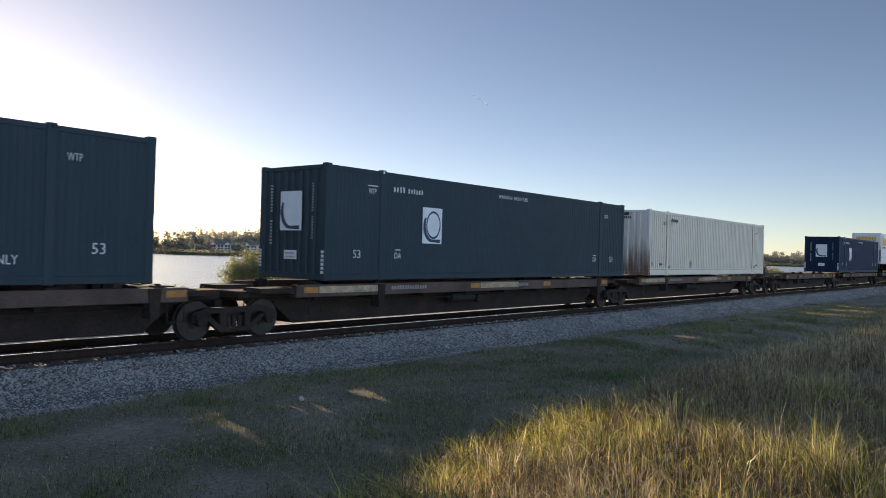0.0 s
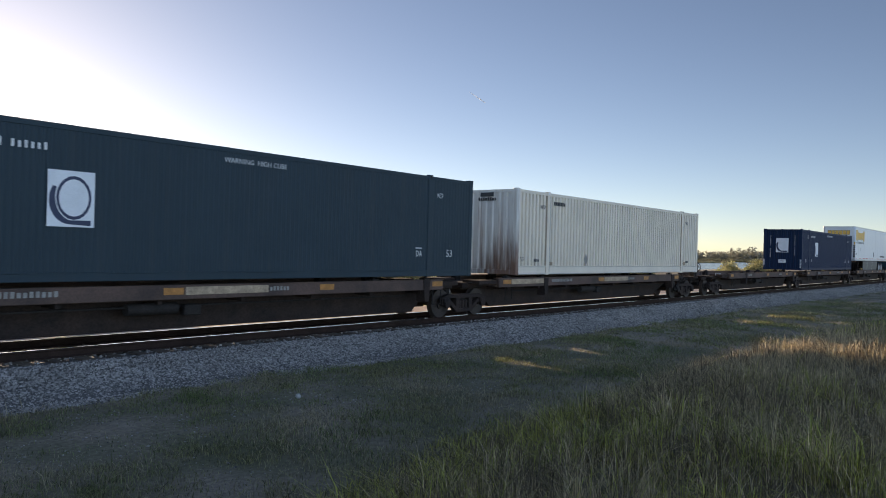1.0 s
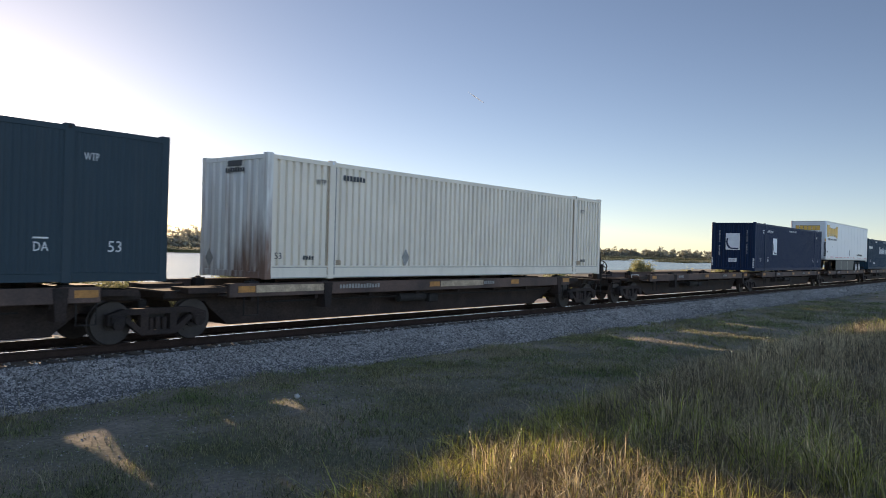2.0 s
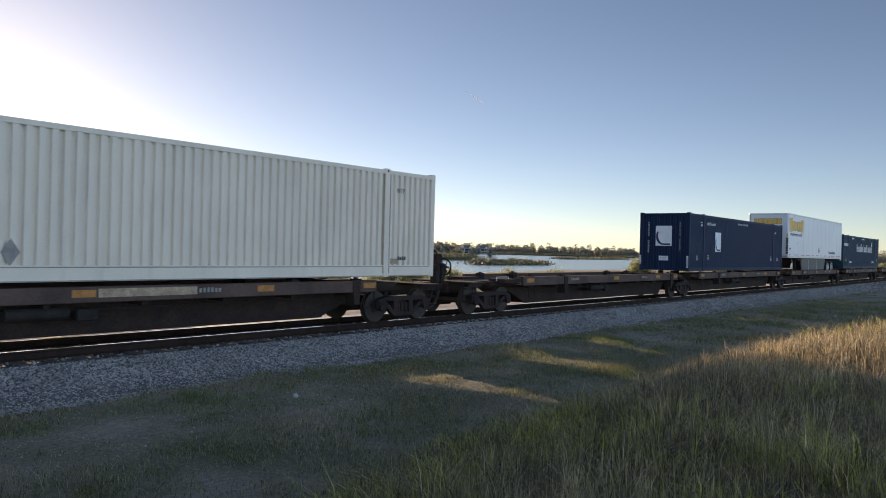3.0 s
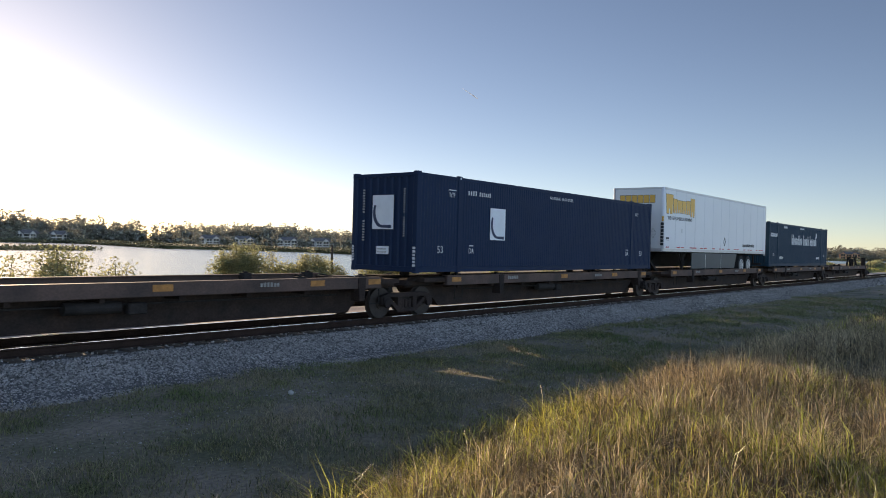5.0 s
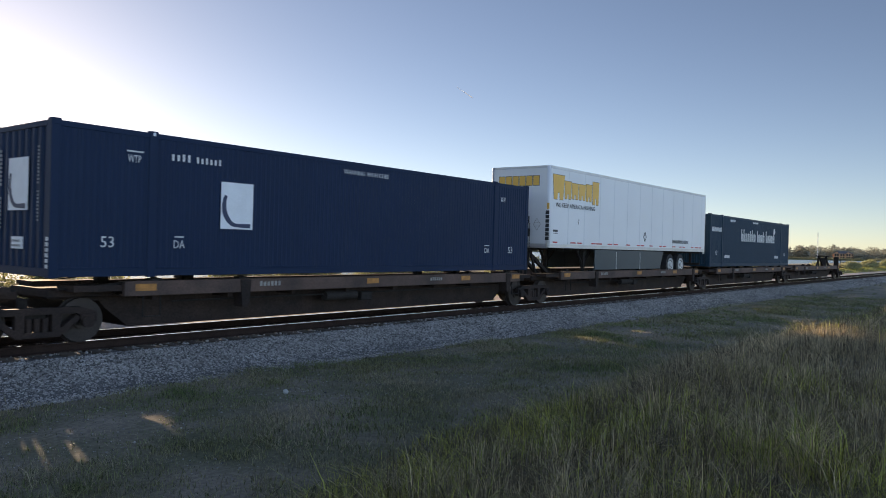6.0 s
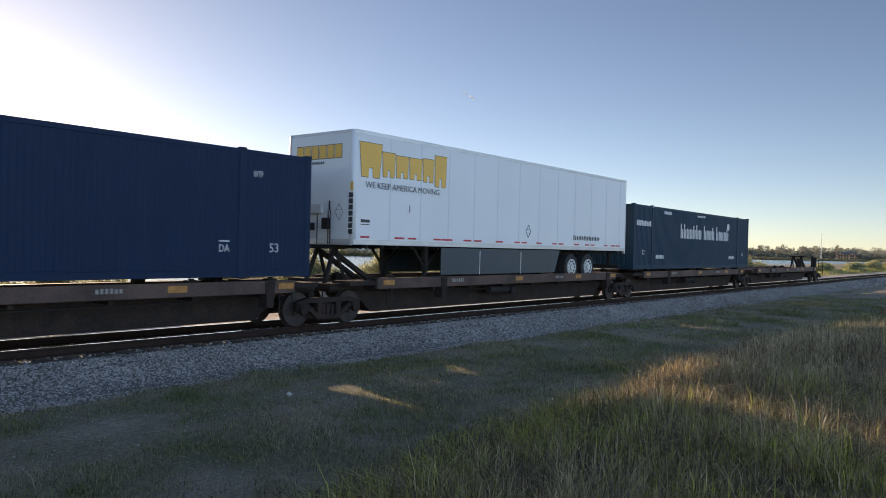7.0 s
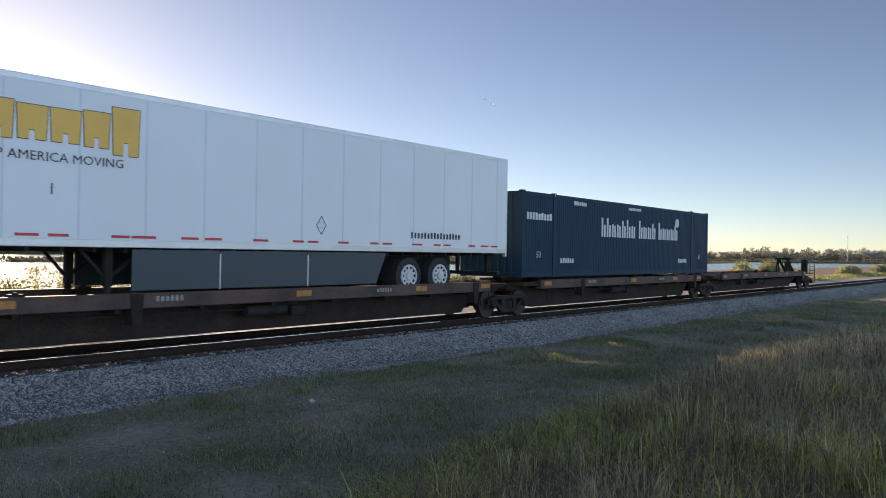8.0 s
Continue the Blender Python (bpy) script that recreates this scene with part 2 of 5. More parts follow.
def lettering(words, size, depth=0.004):
    """The words as a thin solid, standing upright in the plane y = 0 and facing -y, from x = 0 to the right."""
    cu = bpy.data.curves.new("words", "FONT")
    cu.body, cu.size, cu.extrude, cu.resolution_u, cu.offset = words, size, depth / 2, 2, 0.0
    ob = new("words", cu)
    me = bpy.data.meshes.new_from_object(ob.evaluated_get(bpy.context.evaluated_depsgraph_get()))
    bpy.data.objects.remove(ob)
    bpy.data.curves.remove(cu)
    me.transform(pose(0, 0, 0, 90, 0, 0))
    return me


def words_on(parent, words, size, at, mat, turn=0.0, wide=1.0, name="letter"):
    """Each character becomes a part of its own."""
    me = lettering(words, size)
    me.transform(pose(*at, 0, 0, turn) @ Matrix.Diagonal((wide, 1, 1, 1)))
    whole = bmesh.new()
    whole.from_mesh(me)
    bmesh.ops.remove_doubles(whole, verts=whole.verts, dist=1e-5)
    left = set(whole.verts)
    while left:
        group, stack = set(), [left.pop()]
        while stack:
            v = stack.pop()
            group.add(v)
            for e in v.link_edges:
                o = e.other_vert(v)
                if o in left:
                    left.discard(o)
                    stack.append(o)
        bm = bmesh.new()
        made = {v: bm.verts.new(v.co) for v in group}
        for f in {f for v in group for f in v.link_faces}:
            bm.faces.new([made[v] for v in f.verts])
        part(name, bm, mat, parent)
    whole.free()
    bpy.data.meshes.remove(me)


def corrugated(bm, length, z0, z1, pitch, depth, along, flat, out):
    """A wall of trapezoid ribs. along 'x': at y = flat, ribs towards out; along 'y': at x = flat. It starts at length[0]."""
    a, b = length
    count = max(1, round((b - a) / pitch))
    p = (b - a) / count
    line = [(a, 0.0)]
    for i in range(count):
        s = a + i * p
        flat_end, step = (0.50, 0.07) if depth > 0.05 else (0.32, 0.12)      # deep ribs have steep flanks
        line += [(s + p * flat_end, 0.0), (s + p * (flat_end + step), 1.0), (s + p * (1 - step), 1.0), (s + p, 0.0)]
    rows = []
    for z in (z0, z1):
        rows.append([bm.verts.new((s, flat - out * depth * k, z) if along == "x" else (flat - out * depth * k, s, z)) for s, k in line])
    for i in range(len(line) - 1):
        bm.faces.new((rows[0][i], rows[0][i + 1], rows[1][i + 1], rows[1][i]))
    return bm


# ---- ground ----
def mound(x, y):
    """Height of the land on the viewer's side, and beyond the track, without its grass."""
    if y > TRACK_Y:
        d = y - TRACK_Y
        out = 10 + 14 * min(1, max(0, (60 - x) / 15))
        z = -0.50 - 0.20 * min(1, max(0, (d - 7) / 4)) - 1.1 * min(1, max(0, (d - out) / 6))
        if x > 60:
            z += min(1, (x - 60) / 60) * 0.55 * min(1, max(0, (d - 6) / 3))
        return z + 0.05 * noise.noise((x * 0.3, y * 0.3, 1))
    crest = -0.05 + 0.20 * math.exp(-((x - 15) / 7) ** 2) - 0.22 * max(0, min(1, (x - 17) / 16)) + 0.15 * math.exp(-(x / 5) ** 2) * max(0, min(1, (3 - y) / 3))
    foot = 6.35 + 0.6 * max(0, min(1, (x - 5) / 9)) + 0.15 * math.sin(x * 0.9)
    k = min(1, max(0, (foot - y) / 3.4))
    k = k * k * (3 - 2 * k)
    base = -0.62 + 0.05 * noise.noise((x * 0.35, y * 0.35, 5)) + 0.03 * noise.noise((x * 1.3, y * 1.3, 2))
    return base * (1 - k) + (crest + 0.10 * noise.noise((x * 0.5, y * 0.5, 9))) * k


def grid_mesh(name, xs, ys, height, mat):
    verts = [(x, y, height(x, y)) for x in xs for y in ys]
    k = len(ys)
    faces = [(i * k + j, (i + 1) * k + j, (i + 1) * k + j + 1, i * k + j + 1) for i in range(len(xs) - 1) for j in range(k - 1)]
    me = bpy.data.meshes.new(name)
    me.from_pydata(verts, [], faces)
    me.materials.append(M[mat])
    me.shade_smooth()
    return new(name, me)


def steps(a, b, fine0, fine1, small, large):
    out, v = [], a
    while v < b:
        out.append(v)
        d = max(fine0 - v, v - fine1, 0)
        v += min(large, small + d * 0.12)
    return out + [b]


def land(x, y):
    if y > 70:
        return -3.2
    return mound(x, y)


ground = tagged(grid_mesh("ground", steps(-1500, 3500, -2, 45, 0.45, 120), steps(-1500, 75, -4, 26, 0.35, 120) + [400, 2000, 4800], land, "soil"),
                "sandy ground with thatch and sparse grass beside the track", "ground", kind="structure")

# ballast bed, with rounded shoulders
bm = bmesh.new()
prism(bm, [(12.25, -0.75), (12.45, -0.58), (13.0, -0.42), (13.75, -0.23), (14.1, -0.215), (16.45, -0.215), (18.6, -0.26), (19.8, -0.52), (20.2, -0.80)], -300, 1200)
tagged(new("ballast_bed", finish(bm, "shaded_gravel", "ballast_bed")), "grey crushed granite ballast bed under the railway track", "ballast", kind="structure")

def road_top(x, y):
    k = min(1, max(0, (y - 16.9) / 0.4)) * min(1, max(0, (20.6 - y) / 0.5))
    return -0.75 + k * 0.53 + 0.02 * noise.noise((x * 0.7, y * 0.7, 3)) - 0.03 * max(0.0, math.cos((y - 18.6) * 4.2)) * k


road_xs = steps(-20, 400, -5, 45, 0.5, 12)
tagged(grid_mesh("service_road", road_xs, [16.9 + 0.15 * i for i in range(26)], road_top, "road_sand"), "pale packed sand service road beyond the track", "road", kind="structure")

water_bm = bmesh.new()
box(water_bm, -1500, 3500, 27.5, 4900, -3.0, -1.6)
tagged(new("water", finish(water_bm, "water", "water")), "pale rippled lagoon water reflecting the evening sky", "water", kind="structure")

# ---- railway track ----
track = thing("railway_track", "polished steel rails on weathered wooden sleepers", "railway track", kind="structure")
for y in (TRACK_Y - 0.755, TRACK_Y + 0.755):
    bm = bmesh.new()
    prism(bm, [(y - 0.07, -0.172), (y + 0.07, -0.172), (y + 0.07, -0.16), (y + 0.012, -0.14), (y + 0.012, -0.045), (y + 0.036, -0.035), (y + 0.036, -0.0055), (y + 0.034, -0.0025),
               (y - 0.034, -0.0025), (y - 0.036, -0.0055), (y - 0.036, -0.035), (y - 0.012, -0.045), (y - 0.012, -0.14), (y - 0.07, -0.16)], -300, 1200)
    rail = part("rail", bm, "rail_side", track)
    bm = bmesh.new()
    prism(bm, [(y - 0.034, -0.0022), (y + 0.034, -0.0022), (y + 0.033, -0.0004), (y + 0.029, 0.0), (y - 0.029, 0.0), (y - 0.033, -0.0004)], -300, 1200)
    part("rail_head", bm, "rail_top", rail, "polished running surface")


# ---- freight containers ----
BASE, BOX_L, BOX_W, BOX_H = 1.25, 16.15, 2.59, 2.9


def container(name, label, paint, end_paint, pitch, depth, start):
    """A 53-foot box: its own floor corner at the middle of its near end; x runs along the train."""
    c = thing(name, label, "container", "containers on the train", at=(start, TRACK_Y, BASE))
    w = BOX_W / 2
    rail_h = 0.30 if paint == "white_box" else 0.17
    for side in (-1, 1):
        bm = bmesh.new()
        for a, b in ((0.16, 1.91), (2.09, BOX_L - 2.09), (BOX_L - 1.91, BOX_L - 0.16)):
            corrugated(bm, (a, b), rail_h, BOX_H - 0.12, pitch, depth, "x", side * (w - 0.012), side)
        part("side_wall", bm, paint, c)
        bm = bmesh.new()
        box(bm, 0.1, BOX_L - 0.1, side * w - side * 0.07, side * (w - 0.006), 0.02, rail_h + 0.005, 0.006)
        part("bottom_rail", bm, paint, c)
        bm = bmesh.new()
        box(bm, 0.18, BOX_L - 0.18, side * (w - 0.05), side * (w + 0.004), rail_h - 0.008, rail_h + 0.022, 0.006)
        part("rail_lip", bm, paint, c)
        if paint == "white_box":
            # thin grey lines near the rail's lower and upper edges
            for z in (0.028, rail_h - 0.026):
                bm = bmesh.new()
                box(bm, 0.2, BOX_L - 0.2, side * (w - 0.02), side * (w + 0.001), z, z + 0.016)
                part("rail_seam", bm, "stencil", c, "thin grey strip along the bottom rail")
        bm = bmesh.new()
        box(bm, 0.1, BOX_L - 0.1, side * w - side * 0.06, side * (w - 0.006), BOX_H - 0.13, BOX_H - 0.025, 0.006)
        part("top_rail", bm, paint, c)
        for x in (2.0, BOX_L - 2.0):
            bm = bmesh.new()
            box(bm, x - 0.095, x + 0.095, side * w - side * 0.08, side * (w + 0.012), 0.0, BOX_H, 0.012)
            box(bm, x - 0.09, x + 0.09, side * (w - 0.12), side * (w + 0.004), BOX_H - 0.12, BOX_H + 0.012, 0.01)
            part("stacking_post", bm, paint, c)
            bm = bmesh.new()
            box(bm, x - 0.03, x + 0.03, side * (w + 0.01), side * (w + 0.018), BOX_H - 0.085, BOX_H - 0.02, 0.004)
            part("casting_slot", bm, "decal" if x < 5 else "dark", c)
    for x, s in ((0, 1), (BOX_L, -1)):
        for side in (-1, 1):
            bm = bmesh.new()
            box(bm, x, x + s * 0.17, side * (w - 0.16), side * w, 0.0, BOX_H - 0.02, 0.012)
            part("corner_post", bm, end_paint if s == 1 else paint, c)
            for z in (0.0, BOX_H - 0.118):
                bm = bmesh.new()
                box(bm, x - s * 0.004, x + s * 0.18, side * (w - 0.165), side * (w + 0.004), z, z + 0.13, 0.014)
                part("corner_casting", bm, end_paint if s == 1 else paint, c)
        bm = bmesh.new()
        corrugated(bm, (-w + 0.16, w - 0.16), 0.16, BOX_H - 0.12, 0.285, 0.045, "y", x + s * 0.012, -s)
        part("end_wall", bm, end_paint if s == 1 else paint, c)
        bm = bmesh.new()
        box(bm, x + s * 0.005, x + s * 0.09, -w + 0.16, w - 0.16, 0.02, 0.17, 0.008)
        part("end_sill", bm, end_paint if s == 1 else paint, c)
        bm = bmesh.new()
        box(bm, x + s * 0.005, x + s * 0.09, -w + 0.16, w - 0.16, BOX_H - 0.13, BOX_H - 0.025, 0.008)
        part("end_header", bm, end_paint if s == 1 else paint, c)
    bm = bmesh.new()
    box(bm, 0.02, BOX_L - 0.02, -w + 0.03, w - 0.03, BOX_H - 0.05, BOX_H - 0.03)
    part("roof", bm, paint, c)
    bm = bmesh.new()
    box(bm, 0.05, BOX_L - 0.05, -w + 0.05, w - 0.05, 0.10, 0.16)
    part("floor_pan", bm, "dark", c)
    return c


def bars(parent, x, z, count, size, mat, wide=0.62, gap=0.25, name="marking", y=None, vertical=False, flat=None):
    """A line of writing too small to read, or a number: plain bars."""
    bm, made = bmesh.new(), None
    rng = random.Random(count * 7 + int(abs(x) * 100))
    for i in range(count):
        if size >= 0.14 and i:      # large enough to tell apart: a part for each
            part(name, bm, mat, parent)
            bm = bmesh.new()
        hh = size * rng.choice((1.0, 1.0, 0.86))
        o = i * size * (wide + gap)
        if flat is not None:      # on an end face, at x = flat
            if vertical:
                box(bm, flat - 0.006, flat, x - size * 0.5, x + size * 0.5, z - o - size * wide, z - o)
            else:
                box(bm, flat - 0.006, flat, x - o - size * wide, x - o, z, z + hh)
        else:
            box(bm, x + o, x + o + size * wide, y - 0.006, y, z, z + hh)
    made = part(name, bm, mat, parent)
    return made if size >= 0.14 else tagged(made, kind="stuff")


def swoosh(bm, cx, cz, w, h, put):
    """A plain curved stroke, like a C that runs into a foot."""
    pts = []
    for i in range(13):
        a = radians(150 + 115 * i / 12)
        pts.append((cx + 0.55 * w * math.cos(a) * 0.75, cz + 0.42 * h * math.sin(a), 0.075 + 0.045 * math.sin(math.pi * i / 12)))
    pts.append((cx + 0.42 * w, pts[-1][1] - 0.005, 0.10))
    rows = []
    for i, (x, z, t) in enumerate(pts):
        j, k = max(0, i - 1), min(len(pts) - 1, i + 1)
        dx, dz = pts[k][0] - pts[j][0], pts[k][1] - pts[j][1]
        l = math.hypot(dx, dz)
        rows.append([bm.verts.new(put(x - dz / l * t * s, z + dx / l * t * s)) for s in (-0.5, 0.5)])
    for a, b in zip(rows, rows[1:]):
        bm.faces.new((a[0], b[0], b[1], a[1]))


def blue_marks(c, ring, far_word="DA"):
    """The markings of the dark boxes on their sides and near ends."""
    y = -BOX_W / 2 - 0.002
    words_on(c, "53", 0.30, (0.93, y - 0.004, 0.58), "letter")
    words_on(c, "53", 0.30, (14.9, y - 0.004, 0.58), "letter")
    words_on(c, "WTP", 0.21, (1.45, y - 0.004, 2.25), "letter", wide=0.62)
    words_on(c, "WTP", 0.21, (14.42, y - 0.004, 2.27), "letter", wide=0.62)
    words_on(c, "WARNING  HIGH CUBE", 0.16, (7.25, y - 0.004, 2.55), "letter")
    bars(c, 1.42, 2.45, 1, 0.03, "letter", 12, y=y - 0.002)
    words_on(c, "DA", 0.24, (2.47, y - 0.004, 0.58), "letter", wide=0.8)
    words_on(c, far_word, 0.24, (13.55 if far_word == "DA" else 13.12, y - 0.004, 0.58 if far_word == "DA" else 0.38), "letter", wide=0.8)
    bars(c, 2.5, 0.80, 1, 0.03, "letter", 7, y=y - 0.002)
    if far_word == "DA":
        bars(c, 13.55, 0.80, 1, 0.03, "letter", 9, y=y - 0.002)
    bars(c, 2.40, 2.37, 4, 0.15, "letter", 0.36, 0.46, y=y - 0.002)
    bars(c, 2.98, 2.37, 6, 0.13, "letter", 0.38, 0.46, y=y - 0.002)
    bm = bmesh.new()
    box(bm, 3.6, 4.45, y - 0.008, y, 1.02, 2.04)
    logo = part("logo_panel", bm, "decal", c, "white square panel with a dark curved stroke")
    bm = bmesh.new()
    swoosh(bm, 4.03, 1.53, 0.85, 1.02, lambda u, v: (u, y - 0.012, v))
    if ring:
        for i in range(20):
            a, b = 2 * math.pi * i / 20, 2 * math.pi * (i + 1) / 20
            q = [bm.verts.new((4.07 + r * 0.8 * math.cos(t), y - 0.011, 1.55 + r * math.sin(t))) for r, t in ((0.34, a), (0.40, a), (0.40, b), (0.34, b))]
            bm.faces.new(q)
    part("logo_stroke", bm, "decal_blue", logo)
    bm = bmesh.new()
    box(bm, -0.016, 0.0, -0.40, 0.43, 1.24, 2.24)
    logo = part("logo_panel", bm, "decal", c, "white square panel with a dark curved stroke")
    bm = bmesh.new()
    swoosh(bm, 0.0, 1.74, 0.83, 1.0, lambda u, v: (-0.022, 0.015 - u, v))
    part("logo_stroke", bm, "decal_blue", logo)
    bm = bmesh.new()
    box(bm, -0.016, 0.0, -0.24, 0.24, 0.51, 0.74)
    part("data_plate", bm, "decal", c, "small white data panel")
    for k in range(2):
        bars(c, 0.19, 0.55 + 0.09 * k, 7, 0.045, "stencil", 0.55, 0.6, flat=-0.018)
    bars(c, 0.80, 2.42, 9, 0.085, "faded", 0.55, 0.4, vertical=True, flat=-0.008)
    bars(c, 0.80, 1.50, 8, 0.085, "faded", 0.55, 0.4, vertical=True, flat=-0.008)
    bars(c, -0.82, 2.42, 11, 0.06, "faded", 0.6, 0.5, vertical=True, flat=-0.008)
    bars(c, -0.82, 1.60, 9, 0.06, "faded", 0.6, 0.5, vertical=True, flat=-0.008)
    bars(c, -1.22, 0.75, 6, 0.10, "letter", 0.7, 0.3, vertical=True, flat=-0.008)
    bars(c, 1.22, 0.75, 6, 0.08, "letter", 0.7, 0.3, vertical=True, flat=-0.008)


lead_box = container("freight_container", "dark green steel freight container on a spine car", "green_box", "green_box", 0.13, 0.012, 7.96 - BOX_L)
blue_marks(lead_box, True, "ONLY")
green_box = container("freight_container", "dark green steel freight container with a white logo panel", "green_box", "green_box", 0.13, 0.012, 12.45)
blue_marks(green_box, True)
white_box = container("freight_container", "dirty white corrugated freight container with a rust-streaked end", "white_box", "rusty_white", 0.222, 0.07, 31.04)
for x in (2.0, BOX_L - 2.0):
    for dx, mat in ((-0.113, "rusty_panel"), (0.113, "stencil")):
        bm = bmesh.new()
        box(bm, x + dx - 0.014, x + dx + 0.014, -BOX_W / 2 - 0.004, -BOX_W / 2 + 0.02, 0.10, BOX_H - 0.14)
        part("post_seam", bm, mat, white_box, "rusty seam beside the post")
for x, z, l, h, mat in ((2.17, 0.33, 0.16, 0.13, "rusty_panel"), (BOX_L - 1.82, 0.36, 0.26, 0.14, "rusty_panel")):
    bm = bmesh.new()
    box(bm, x, x + l, -BOX_W / 2 - 0.003, -BOX_W / 2 + 0.01, z, z + h)
    part("data_plate", bm, mat, white_box, "small rusty data plate")
navy_box = container("freight_container", "navy blue steel freight container with a white logo panel", "navy_box", "navy_box", 0.13, 0.012, 66.75)
blue_marks(navy_box, False)
teal_box = container("freight_container", "dark teal steel freight container with large white markings", "teal_box", "teal_box", 0.13, 0.012, 101.36)
MOVING = [lead_box, green_box, white_box, navy_box, teal_box]

y = -BOX_W / 2 - 0.004
words_on(white_box, "53", 0.22, (0.25, y, 0.47), "ink")
words_on(white_box, "WTP", 0.20, (1.45, y, 2.28), "ink", wide=0.75)
words_on(white_box, "WTP", 0.20, (14.5, y, 2.28), "ink", wide=0.75)
bars(white_box, 2.35, 2.46, 7, 0.13, "ink", y=y)
bars(white_box, 1.1, 0.46, 4, 0.10, "ink", y=y)
bars(white_box, 14.6, 0.46, 4, 0.10, "ink", y=y)
bars(white_box, 0.30, 2.50, 8, 0.11, "ink", flat=-0.006)
bm = bmesh.new()
box(bm, -0.01, 0.0, -0.33, 0.22, 2.64, 2.78, 0.003)
part("emblem", bm, "ink", white_box)
for x, z, flat in ((4.75, 0.55, False), (0.89, 0.45, True)):
    bm = bmesh.new()
    pts = ((0, -0.24), (0.16, 0), (0, 0.24), (-0.16, 0))
    bm.faces.new([bm.verts.new((-0.006, x - a, z + b) if flat else (x + a, y - 0.004, z + b)) for a, b in pts])
    part("hazard_diamond", bm, "stencil", white_box, "worn grey diamond placard")

y = -BOX_W / 2 - 0.004
words_on(teal_box, "53", 0.30, (0.85, y, 0.68), "letter")
words_on(teal_box, "53", 0.30, (14.9, y, 0.68), "letter")
bars(teal_box, 0.25, 1.95, 9, 0.24, "letter", 0.55, 0.18, y=y)
for x, strokes in ((5.35, (0.72, 0.72, 0.50, 0.50, 0.66, 0.72, 0.50)), (8.55, (0.72, 0.50, 0.50, 0.66)), (10.45, (0.72, 0.50, 0.50, 0.50, 0.66))):
    for i, tall in enumerate(strokes):
        for dx, wide, lo, hi in ((0.0, 0.13, 0.0, tall), (0.19, 0.13, 0.0, 0.46)):
            bm = bmesh.new()
            box(bm, x + i * 0.42 + dx, x + i * 0.42 + dx + wide, y - 0.006, y, 1.50 + lo, 1.50 + hi)
            part("name_bar", bm, "letter", teal_box)
bm = bmesh.new()
cylinder(bm, 0.20, 0.01, Matrix.Translation((12.42, y, 2.28)) @ pose(0, 0, 0, 90, 0, 0), 12)
part("emblem", bm, "letter", teal_box)
bars(teal_box, 3.3, 2.58, 7, 0.15, "letter", y=y)
bars(teal_box, 7.6, 2.62, 12, 0.11, "letter", y=y)
bars(teal_box, 2.4, 0.50, 6, 0.18, "letter", y=y)
bars(teal_box, 12.6, 0.50, 6, 0.18, "letter", y=y)


